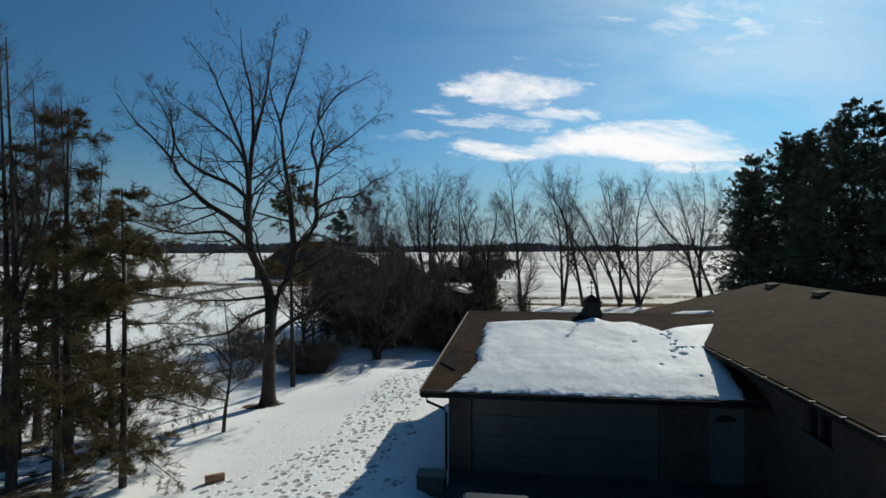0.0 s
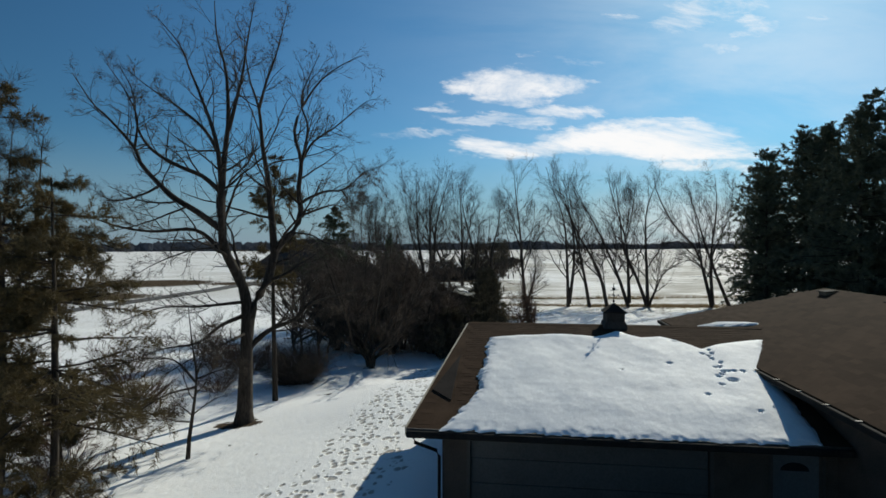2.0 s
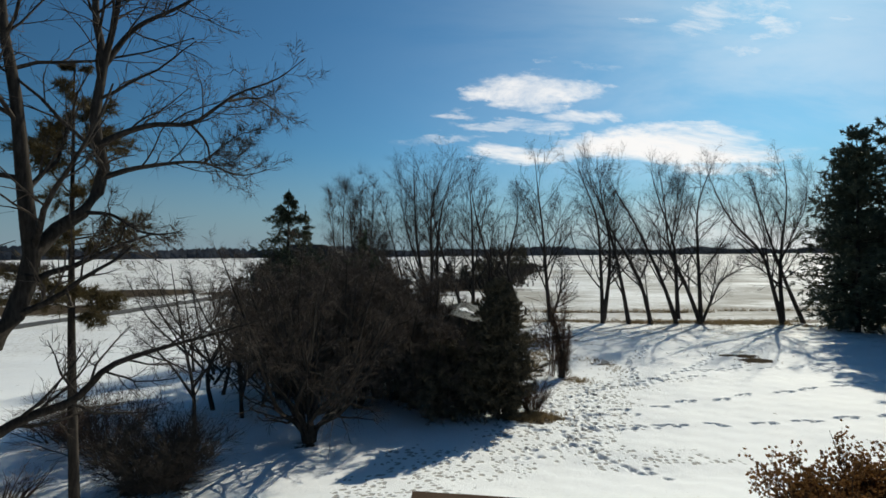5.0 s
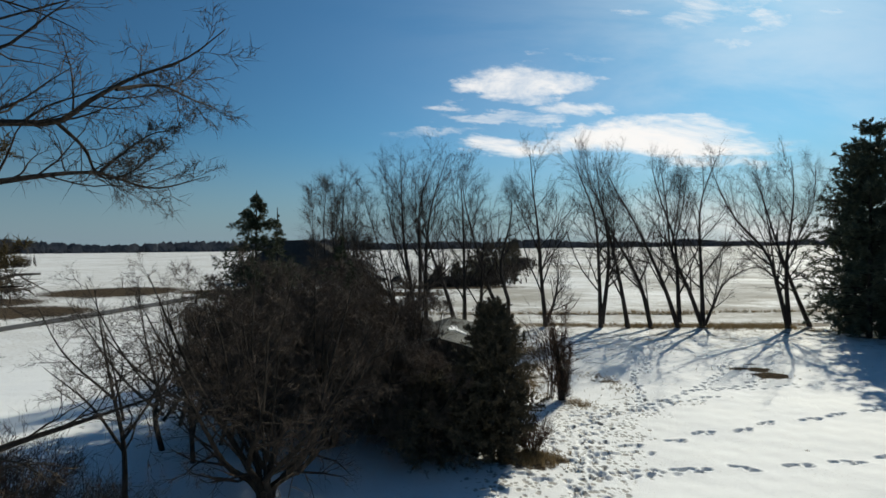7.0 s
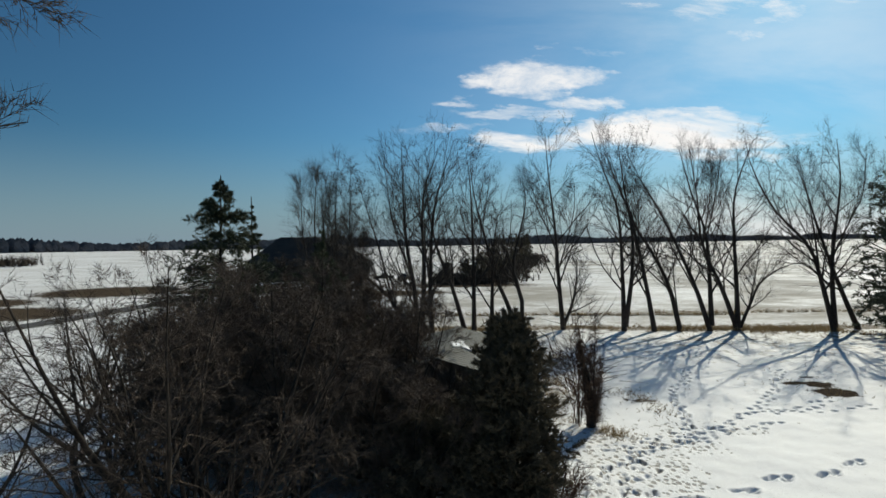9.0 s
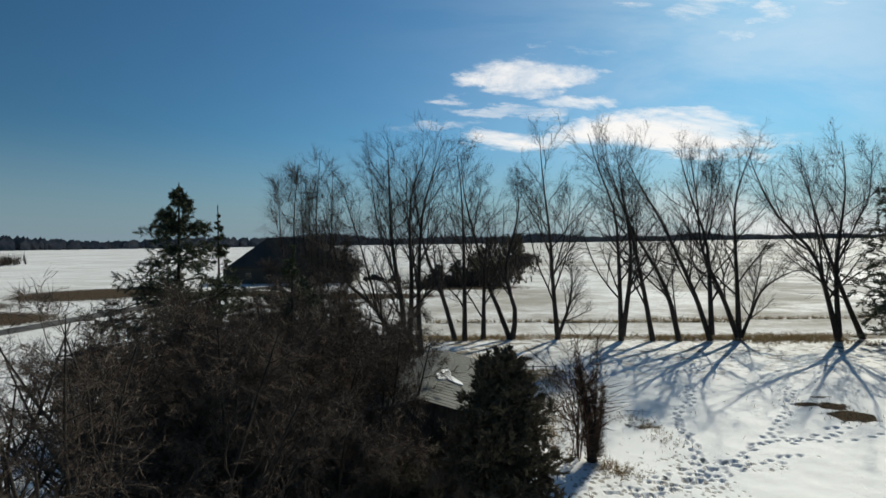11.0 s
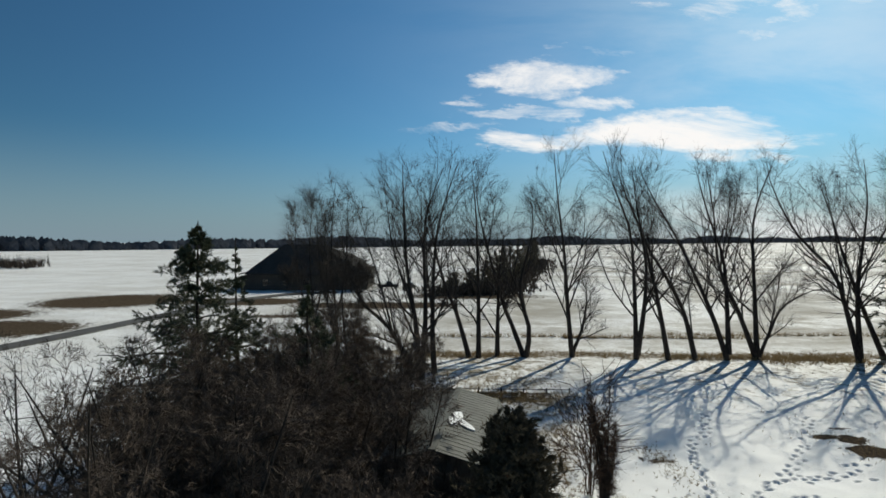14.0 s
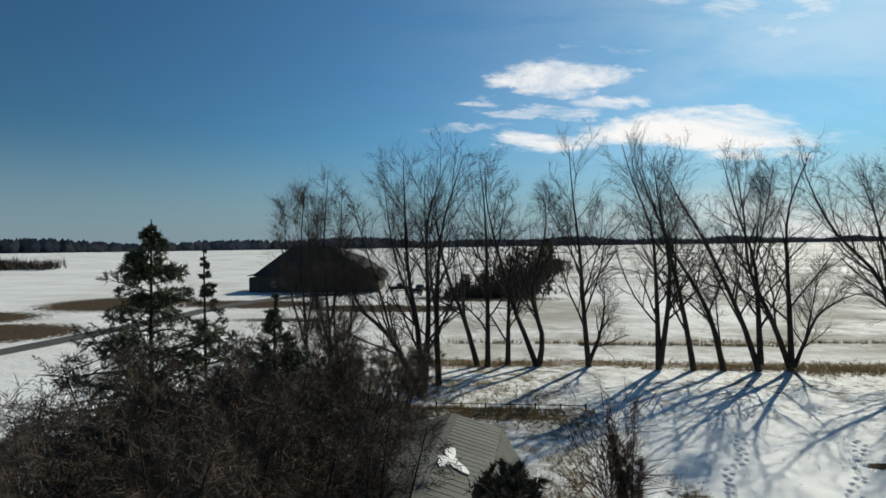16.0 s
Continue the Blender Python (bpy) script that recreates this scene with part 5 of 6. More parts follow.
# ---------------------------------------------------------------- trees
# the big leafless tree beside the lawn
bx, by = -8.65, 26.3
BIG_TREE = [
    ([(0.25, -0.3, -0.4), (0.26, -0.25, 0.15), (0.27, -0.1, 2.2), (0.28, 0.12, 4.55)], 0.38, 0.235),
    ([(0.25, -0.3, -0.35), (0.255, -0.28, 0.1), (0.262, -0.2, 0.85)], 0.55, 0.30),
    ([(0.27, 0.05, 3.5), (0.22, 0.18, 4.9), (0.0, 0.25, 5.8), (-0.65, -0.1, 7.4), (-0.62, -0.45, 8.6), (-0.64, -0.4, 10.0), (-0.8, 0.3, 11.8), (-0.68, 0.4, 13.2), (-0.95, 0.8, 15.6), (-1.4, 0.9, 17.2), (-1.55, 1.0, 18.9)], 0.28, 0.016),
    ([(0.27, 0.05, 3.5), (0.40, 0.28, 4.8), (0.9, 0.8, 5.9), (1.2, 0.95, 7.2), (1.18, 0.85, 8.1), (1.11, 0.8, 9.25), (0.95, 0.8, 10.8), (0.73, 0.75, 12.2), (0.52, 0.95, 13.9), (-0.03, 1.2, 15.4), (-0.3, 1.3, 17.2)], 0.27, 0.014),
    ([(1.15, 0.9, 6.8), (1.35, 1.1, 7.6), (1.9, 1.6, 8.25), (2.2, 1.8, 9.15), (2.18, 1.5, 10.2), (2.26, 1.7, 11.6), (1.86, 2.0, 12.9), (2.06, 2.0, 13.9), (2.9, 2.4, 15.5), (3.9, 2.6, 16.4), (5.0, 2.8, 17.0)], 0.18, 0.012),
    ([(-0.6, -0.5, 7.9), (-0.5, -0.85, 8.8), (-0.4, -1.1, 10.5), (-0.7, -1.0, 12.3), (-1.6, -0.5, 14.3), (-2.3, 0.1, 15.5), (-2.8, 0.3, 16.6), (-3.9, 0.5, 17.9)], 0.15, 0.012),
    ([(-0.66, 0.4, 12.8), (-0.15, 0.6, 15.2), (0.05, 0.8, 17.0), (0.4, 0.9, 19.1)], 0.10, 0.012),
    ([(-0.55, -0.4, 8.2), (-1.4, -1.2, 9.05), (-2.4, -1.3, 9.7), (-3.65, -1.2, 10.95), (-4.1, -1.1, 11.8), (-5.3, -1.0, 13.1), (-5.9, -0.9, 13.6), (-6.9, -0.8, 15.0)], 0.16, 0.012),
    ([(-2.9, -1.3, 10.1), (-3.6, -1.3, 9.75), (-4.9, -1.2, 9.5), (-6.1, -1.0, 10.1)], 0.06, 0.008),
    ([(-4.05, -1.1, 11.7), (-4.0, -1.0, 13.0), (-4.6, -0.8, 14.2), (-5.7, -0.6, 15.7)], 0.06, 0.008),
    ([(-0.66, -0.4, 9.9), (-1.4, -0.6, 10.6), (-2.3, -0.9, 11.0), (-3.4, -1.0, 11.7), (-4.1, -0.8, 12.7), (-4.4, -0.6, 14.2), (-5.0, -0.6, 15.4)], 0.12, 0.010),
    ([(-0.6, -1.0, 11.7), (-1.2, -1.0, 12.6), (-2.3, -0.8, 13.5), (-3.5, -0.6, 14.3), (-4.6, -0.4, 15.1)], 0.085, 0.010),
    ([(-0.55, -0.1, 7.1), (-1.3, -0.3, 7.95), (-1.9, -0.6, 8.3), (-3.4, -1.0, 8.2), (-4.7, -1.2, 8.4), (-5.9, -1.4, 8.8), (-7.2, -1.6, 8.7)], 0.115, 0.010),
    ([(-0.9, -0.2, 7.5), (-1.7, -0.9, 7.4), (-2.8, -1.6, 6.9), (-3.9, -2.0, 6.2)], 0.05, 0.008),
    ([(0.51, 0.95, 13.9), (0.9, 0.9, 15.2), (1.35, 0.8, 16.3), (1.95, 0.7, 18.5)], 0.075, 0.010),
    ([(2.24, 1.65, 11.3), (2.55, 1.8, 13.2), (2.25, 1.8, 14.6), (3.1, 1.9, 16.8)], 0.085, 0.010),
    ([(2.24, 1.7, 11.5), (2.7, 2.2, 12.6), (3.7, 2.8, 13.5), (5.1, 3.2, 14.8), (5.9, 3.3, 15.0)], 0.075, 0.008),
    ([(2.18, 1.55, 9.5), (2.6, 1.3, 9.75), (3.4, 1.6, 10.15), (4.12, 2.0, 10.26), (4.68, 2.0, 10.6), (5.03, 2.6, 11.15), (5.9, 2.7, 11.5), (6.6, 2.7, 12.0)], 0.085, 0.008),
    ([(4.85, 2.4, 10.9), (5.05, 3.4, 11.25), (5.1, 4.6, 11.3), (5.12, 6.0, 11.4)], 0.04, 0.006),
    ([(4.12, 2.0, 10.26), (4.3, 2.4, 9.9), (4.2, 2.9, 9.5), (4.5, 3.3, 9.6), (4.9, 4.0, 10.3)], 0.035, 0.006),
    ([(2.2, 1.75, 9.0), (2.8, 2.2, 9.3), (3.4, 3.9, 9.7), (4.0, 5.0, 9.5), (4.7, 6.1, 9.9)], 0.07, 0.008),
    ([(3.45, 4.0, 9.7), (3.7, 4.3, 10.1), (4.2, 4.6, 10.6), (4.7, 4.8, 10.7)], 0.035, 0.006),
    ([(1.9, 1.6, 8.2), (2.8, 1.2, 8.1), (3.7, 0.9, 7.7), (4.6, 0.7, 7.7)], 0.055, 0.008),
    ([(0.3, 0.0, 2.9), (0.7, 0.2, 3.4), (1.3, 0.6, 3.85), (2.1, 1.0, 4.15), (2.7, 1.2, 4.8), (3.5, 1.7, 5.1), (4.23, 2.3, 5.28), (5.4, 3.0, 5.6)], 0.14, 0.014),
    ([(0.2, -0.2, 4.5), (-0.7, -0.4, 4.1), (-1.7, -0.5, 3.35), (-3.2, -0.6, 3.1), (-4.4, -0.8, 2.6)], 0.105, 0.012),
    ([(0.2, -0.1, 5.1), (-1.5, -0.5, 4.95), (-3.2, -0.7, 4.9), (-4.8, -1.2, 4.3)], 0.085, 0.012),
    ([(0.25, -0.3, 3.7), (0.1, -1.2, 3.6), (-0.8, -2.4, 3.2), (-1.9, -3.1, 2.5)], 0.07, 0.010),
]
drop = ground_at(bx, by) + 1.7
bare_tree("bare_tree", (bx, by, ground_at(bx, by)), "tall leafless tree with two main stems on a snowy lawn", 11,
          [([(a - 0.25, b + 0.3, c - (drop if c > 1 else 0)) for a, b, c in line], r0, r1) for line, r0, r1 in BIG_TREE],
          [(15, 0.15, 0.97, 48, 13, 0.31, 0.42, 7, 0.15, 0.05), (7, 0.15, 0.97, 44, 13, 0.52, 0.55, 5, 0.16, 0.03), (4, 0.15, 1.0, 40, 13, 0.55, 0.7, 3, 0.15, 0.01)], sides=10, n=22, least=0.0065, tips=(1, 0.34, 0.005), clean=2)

# the hedge row: tall bare trees, foot x, y and stems as (sideways, up) lines
row_levels = [(14, 0.15, 0.93, 40, 10, 0.40, 0.45, 5, 0.10, 0.09), (7, 0.12, 0.95, 38, 12, 0.52, 0.5, 4, 0.12, 0.07), (4, 0.12, 1.0, 34, 12, 0.6, 0.7, 1, 0.12, 0.06)]
row_tips = (3, 0.9, 0.007)
ROW = [
    (12.1, 82.0, [[(0, 0), (-0.5, 5), (-0.9, 10.5), (-1.6, 16), (-2.0, 20.5)], [(-0.6, 6), (0.3, 9), (1.2, 12.5), (1.3, 15.5)], [(0, 0.5), (1.0, 3), (1.5, 6), (1.3, 8.5)], [(-0.8, 9), (-2.4, 12.5), (-4.6, 16.5)]]),
    (18.3, 81.6, [[(0, 0), (-0.3, 7), (-0.8, 12.7), (-2.4, 17), (-3.5, 20.5)], [(0.1, 0.5), (0.6, 6), (0.5, 10), (-0.5, 15), (-1.2, 19)]]),
    (21.5, 81.8, [[(0, 0), (-1.1, 6.4), (-2.4, 12.2), (-4.1, 16.5), (-5.0, 19.6)], [(-1.6, 8), (-1.4, 12), (-2.0, 16)]]),
    (24.2, 82.0, [[(0, 0), (-1.0, 4.4), (-2.4, 7.6), (-4.4, 11.1), (-6.0, 15.5), (-7.0, 19)], [(-0.3, 2), (-0.9, 6), (-1.2, 9.5)]]),
    (27.3, 82.0, [[(0, 0), (-1.7, 5), (-4.7, 11.8), (-7.0, 15.9), (-8.6, 19.3)], [(0.1, 0.5), (0.0, 4.4), (-0.3, 9.8), (-1.7, 14.2), (-3.0, 19.3)], [(-0.3, 10), (0.4, 14), (0.9, 18.5)]]),
    (30.2, 82.2, [[(0, 0), (-1.7, 4.4), (-3.7, 9.1), (-4.2, 14), (-5.0, 19)], [(0, 0.3), (0, 4.4), (0, 12.5), (0.7, 15.9), (2.4, 20)], [(0.2, 0.2), (1.4, 2.7), (2.7, 5), (5.4, 6.6), (7.8, 6.9)], [(1.0, 2), (1.8, 6), (2.4, 10)], [(-3.6, 9), (-3.0, 13), (-2.6, 17.5)]]),
    (39.2, 81.0, [[(0, 0), (-1.4, 6), (-2.4, 8.8), (-5.7, 12.5), (-7.8, 17), (-8.3, 19.5)], [(0, 0.4), (-0.2, 7), (0.7, 14.8), (0.4, 19.5)], [(-1.6, 6.6), (-2.2, 12), (-3.2, 17.5)]]),
    (42.3, 82.0, [[(0, 0), (-2.0, 4.7), (-4.0, 10.5), (-5.0, 14), (-6.4, 18)], [(-2.9, 7), (-1.4, 11.5), (-0.6, 14), (-0.9, 18.5)]]),
    (7.4, 82.0, [[(0, 0), (-1.2, 3), (-2.4, 6.2), (-4.5, 14.5), (-4.9, 18.8)], [(0.1, 0.2), (0.4, 3), (-0.5, 7), (0.8, 13), (0.5, 16.5)]]),
    (2.7, 82.0, [[(0, 0), (0, 7), (-0.2, 14.8), (-0.7, 19.5)], [(0.1, 6), (1.0, 11), (1.9, 16.5)]]),
    (1.8, 82.2, [[(0, 0), (-1.3, 4.4), (-3.0, 9), (-4.0, 14.5), (-3.8, 18)]]),
    (4.6, 82.6, [[(0, 0), (0.1, 5), (0.3, 9), (0.8, 13)]]),
    (-1.3, 75.0, [[(0, 0), (-0.1, 5), (0.4, 12.5), (2.2, 18.3)], [(0, 5), (-1.0, 11), (-1.2, 17)]]),
    (-2.2, 71.2, [[(0, 0), (-2.5, 4.4), (-5.0, 6.8), (-7.0, 12.5)], [(-0.1, 0.3), (-0.3, 4.7), (-1.1, 10), (-1.4, 18)], [(0.1, 0.3), (0.5, 5.7), (0.5, 13), (2.0, 17.5)], [(-2.2, 4), (-3.0, 8), (-4.6, 14)], [(-0.5, 6), (-2.2, 11), (-3.0, 16.5)]]),
    (46.2, 80.0, [[(0, 0), (-1.0, 5), (-2.8, 11), (-3.2, 16)]]),
]
for k, (x, y, stems) in enumerate(ROW):
    r = np.random.default_rng(100 + k)
    limb = []
    for j, s in enumerate(stems):
        yy = r.normal(0, 0.10)
        top = s[-1][1] - s[0][1]
        thick = (0.30 if s[0][1] < 1 else 0.12) * min(1.0, 0.35 + top / 20)
        limb.append(([(a, yy * b * 0.6 if s[0][1] < 1 else yy * (b - s[0][1]), b - (0.25 if b == 0 else 0)) for a, b in s], thick, 0.02))
    bare_tree("bare_tree", (x, y, ground_at(x, y)), "tall leafless tree leaning in a field hedge row", 200 + k, limb, row_levels, BARK_GREY, BARK_GREY, group="trees of the hedge row", sides=7, least=0.0125, tips=row_tips)

# a slim pair of bare trees behind the spruces
for k, (x, y, h) in enumerate(((-7.9, 66, 15.8), (-9.7, 66.6, 15.2), (-6.4, 63, 10.5))):
    bare_tree("bare_tree", (x, y, ground_at(x, y)), "slim leafless tree behind spruces", 300 + k,
              [([(0, 0, -0.2), (0.2, 0, h * 0.3), (-0.2, 0.2, h * 0.7), (0.2, 0, h)], 0.16, 0.015), ([(0.1, 0, h * 0.35), (0.8, 0.3, h * 0.6), (1.0, 0.4, h * 0.93)], 0.08, 0.012), ([(0.1, 0, h * 0.3), (-0.9, -0.3, h * 0.6), (-1.1, -0.4, h * 0.95)], 0.08, 0.012)],
              [(14, 0.2, 0.95, 36, 9, 0.26, 0.45, 5, 0.10, 0.10)] + row_levels[1:], BARK_GREY, least=0.011, tips=row_tips)

# pine wood on the right
PINES = ((42.8, 74, 18.6), (47, 69, 20.8), (47, 73, 21.5), (45.5, 61.5, 20.6), (50.5, 66, 24.0), (49.5, 57, 22.4), (56, 62, 25.5), (54, 52, 23.5), (60, 57, 26), (59.5, 47, 25.5), (66, 52, 27), (57, 70, 25), (63, 66, 27), (52, 76, 22), (70, 60, 28), (46, 79, 17), (66, 42, 26), (72, 48, 28), (47, 50, 19), (56, 42, 24), (50.5, 45, 20.5), (61, 36, 25))
for k, (x, y, top) in enumerate(PINES):
    z = ground_at(x, y)
    conifer("pine_tree", (x, y, z), "tall dark evergreen pine in a dense stand", 400 + k, top - z, 6.8, 0.04, 34, 6, (-0.08, 0.35, 0.0), 0.42, 6, needle=NEEDLE_PINE, group="pine stand", gap=0.03, trunk=0.28, shape=0.5, tuft=(6, 0.85), side=5, thin=0.28, rough=0.3, inner=0.08)

# spruces behind the crab apple
conifer("spruce_tree", (-9.6, 50.2, ground_at(-9.6, 50.2)), "dark green spruce with drooping tips", 501, 12.3, 6.8, 0.04, 36, 8, (-0.30, 0.75, -0.07), 0.18, 6, group="spruces", trunk=0.16, shape=1.0, skirt=0.95, tuft=(6, 0.6), side=9, rough=0.55, gap=0.26, thin=0.17)
conifer("spruce_tree", (-9.7, 54.0, ground_at(-9.7, 54.0)), "slim dark green spruce beside a larger one", 502, 11.6, 3.6, 0.05, 22, 6, (-0.15, 0.7, -0.05), 0.18, 6, group="spruces", trunk=0.13, shape=1.25, gap=0.25, side=7, tuft=(6, 0.65), rough=0.3)
conifer("spruce_tree", (-4.6, 49.4, ground_at(-4.6, 49.4)), "dark green spruce among bare trees", 503, 9.6, 4.4, 0.05, 26, 6, (-0.15, 0.7, -0.05), 0.18, 6, group="spruces", trunk=0.15, shape=1.0, side=8, tuft=(6, 0.65), gap=0.2, rough=0.35)
# broad yew and arborvitae
NEEDLE_BROWN = plain("needles_brownish", (0.062, 0.052, 0.036), (0.145, 0.120, 0.080), 6, 0.6, 0.85, 0, island=True, spec=0.1)
conifer("yew", (0.7, 42.3, ground_at(0.7, 42.3)), "low spreading dark evergreen shrub", 505, 3.4, 3.2, 0.02, 30, 7, (0.0, 0.5, -0.04), 0.22, 6, needle=NEEDLE_BROWN, group="evergreens by the lawn", trunk=0.14, shape=0.4, tuft=(5, 0.9), side=6, thin=0.13, rough=0.3, gap=0.2, category="shrub")
conifer("arborvitae", (3.15, 41.9, ground_at(3.15, 41.9)), "dense upright dark arborvitae shrub", 506, 6.1, 2.3, 0.01, 44, 8, (0.4, 1.2, 0.08), 0.18, 6, needle=NEEDLE_BROWN, group="evergreens by the lawn", trunk=0.12, shape=0.38, tuft=(7, 0.6), category="shrub", thin=0.28)

crab_levels = [(11, 0.18, 0.97, 55, 14, 0.40, 0.5, 5, 0.16, 0.02), (6, 0.15, 0.98, 50, 14, 0.5, 0.6, 3, 0.18, 0.0), (5, 0.15, 1.0, 48, 14, 0.6, 0.8, 1, 0.18, -0.02)]
# crab apple: many stems and a dense twiggy crown
r = np.random.default_rng(77)
stems = []
for k in range(10):
    a = k * 2.4 + r.normal(0, 0.3)
    reach, h = r.uniform(2.6, 4.8), r.uniform(5.0, 8.2)
    stems.append(([(0.12 * math.cos(a), 0.12 * math.sin(a), -0.2), (0.30 * math.cos(a), 0.30 * math.sin(a), 0.7), (reach * 0.34 * math.cos(a - 0.25), reach * 0.34 * math.sin(a - 0.25), h * 0.27), (reach * 0.62 * math.cos(a + 0.3), reach * 0.62 * math.sin(a + 0.3), h * 0.56), (reach * math.cos(a + 0.4), reach * math.sin(a + 0.4), h)], 0.14, 0.015))
stems += [([(0, 0, -0.2), (-0.1, 0, 2.4), (-0.35, -0.2, 5.0), (-0.15, -0.4, 8.0)], 0.09, 0.010), ([(-0.1, 0, 1.2), (-0.9, -0.3, 3.6), (-1.3, -0.5, 5.8), (-1.9, -0.6, 7.4)], 0.07, 0.010), ([(0, 0.1, 1.4), (0.5, -0.5, 4.0), (0.7, -0.4, 6.0), (1.1, -0.3, 7.6)], 0.07, 0.010),
          ([(-0.2, 0, 1.0), (-1.4, 0.3, 3.0), (-2.6, 0.4, 4.6), (-3.2, 0.4, 6.6)], 0.07, 0.010)]
bare_tree("crab_apple_tree", (-4.65, 37.6, ground_at(-4.65, 37.6)), "leafless crab apple with a dense dark twiggy crown", 78, stems,
          [(12, 0.2, 0.98, 50, 14, 0.36, 0.5, 6, 0.18, 0.03), (5, 0.15, 0.98, 48, 14, 0.5, 0.6, 4, 0.2, 0.0), (4, 0.15, 1.0, 46, 14, 0.6, 0.8, 2, 0.18, -0.01)], twig=TWIG_OLIVE, least=0.0065, tips=(3, 0.30, 0.006, 1))
thicket = []
for k, (n, r0, h0) in enumerate(((8, 3.4, 7.6), (7, 3.2, 6.6), (5, 2.8, 5.2))):
    stems = []
    for j in range(n):
        a = j * 2.4 + r.normal(0, 0.3)
        reach, h = r.uniform(0.4, 1.0) * r0, r.uniform(0.7, 1.0) * h0
        stems.append(([(0.12 * math.cos(a), 0.12 * math.sin(a), -0.2), (0.5 * math.cos(a), 0.5 * math.sin(a), 1.2), (reach * 0.6 * math.cos(a + 0.2), reach * 0.6 * math.sin(a + 0.2), h * 0.6), (reach * math.cos(a + 0.4), reach * math.sin(a + 0.4), h)], 0.10, 0.012))
    x, y = ((-3.9, 43.4), (-3.3, 46.0), (-3.8, 49.0))[k]
    thicket.append(bare_tree("crab_apple_tree", (x, y, ground_at(x, y)), "dense twiggy leafless fruit tree in a dark thicket", 80 + k, stems, crab_levels, twig=TWIG_OLIVE, least=0.008, tips=(4, 0.34, 0.008, 2), group="thicket"))
for k, (which, x, y, turn) in enumerate(((1, -6.6, 46.6, 150), (0, -4.2, 49.2, 200), (2, -3.6, 52.0, 130), (2, -6.8, 57.5, 20), (2, -4.9, 61.5, 80), (2, -2.7, 65.0, 250), (1, -6.4, 43.6, 100), (0, -3.0, 53.0, 75), (2, -2.6, 48.6, 300), (2, -1.8, 54.0, 160), (0, -6.3, 52.5, 210), (0, -5.2, 56.0, 20), (0, -8.5, 45.4, 330), (1, -5.4, 50.8, 40), (1, -0.9, 43.4, 280), (2, 0.3, 42.9, 120), (1, -2.3, 45.4, 35), (0, -9.2, 47.6, 60), (1, -7.4, 49.6, 115))):
    copy_thing(thicket[which], pose(x, y, ground_at(x, y), 0, 0, turn))

# near the left edge: thin pines and bare poles
pine_kw = dict(needle=NEEDLE_OLIVE, group="thin pines", inner=0.30, thin=0.10, side=10, rough=0.3)
PINE = "thin scraggly pine with olive needle tufts"
for k, (x, y, h, wide_, low_, tiers, trunk_) in enumerate(((-10.35, 17.2, 9.7, 3.3, 0.10, 15, 0.13), (-11.9, 16.4, 8.3, 2.9, 0.28, 11, 0.15), (-12.9, 18.4, 12.6, 2.6, 0.45, 11, 0.17), (-13.4, 21.6, 9.2, 3.4, 0.12, 14, 0.14), (-15.6, 19.5, 11.5, 3.2, 0.2, 15, 0.16), (-15.2, 15.6, 12.0, 2.6, 0.45, 10, 0.15), (-17.5, 24.0, 9.5, 3.0, 0.15, 14, 0.14))):
    conifer("scots_pine", (x, y, ground_at(x, y)), PINE, 601 + k, h, wide_, low_, tiers, 7, (-0.10, -0.05, -0.03), 0.23, 7, trunk=trunk_, shape=0.40, tuft=(6, 0.95), gap=0.22 if k == 0 else 0.45, **pine_kw)
conifer("scots_pine", (-8.33, 29.65, ground_at(-8.33, 29.65)), "slim pine with sparse tufts behind a bare tree", 603, 12.3, 2.5, 0.48, 15, 5, (0.0, 0.4, 0.03), 0.20, 6, trunk=0.15, shape=0.5, tuft=(9, 0.9), gap=0.42, **pine_kw)
for k, (x, y, h) in enumerate(((-13.8, 17.0, 14.5), (-15.3, 18.5, 15.5), (-14.2, 20.0, 13.5), (-16.4, 21.5, 14.5))):
    bare_tree("bare_tree", (x, y, ground_at(x, y)), "straight leafless young tree among thin pines", 610 + k,
              [([(0, 0, -0.2), (0.1, 0.1, h * 0.4), (-0.1, 0, h)], 0.17, 0.015), ([(0.0, 0, h * 0.35), (1.0, 0.2, h * 0.6), (1.3, 0.3, h * 0.85)], 0.08, 0.01)],
              [(14, 0.25, 0.97, 42, 10, 0.2, 0.4, 5, 0.1, 0.08), (6, 0.2, 0.98, 38, 10, 0.45, 0.55, 4, 0.12, 0.05), (4, 0.2, 1.0, 36, 10, 0.5, 0.7, 3, 0.12, 0.03)], BARK_GREY)
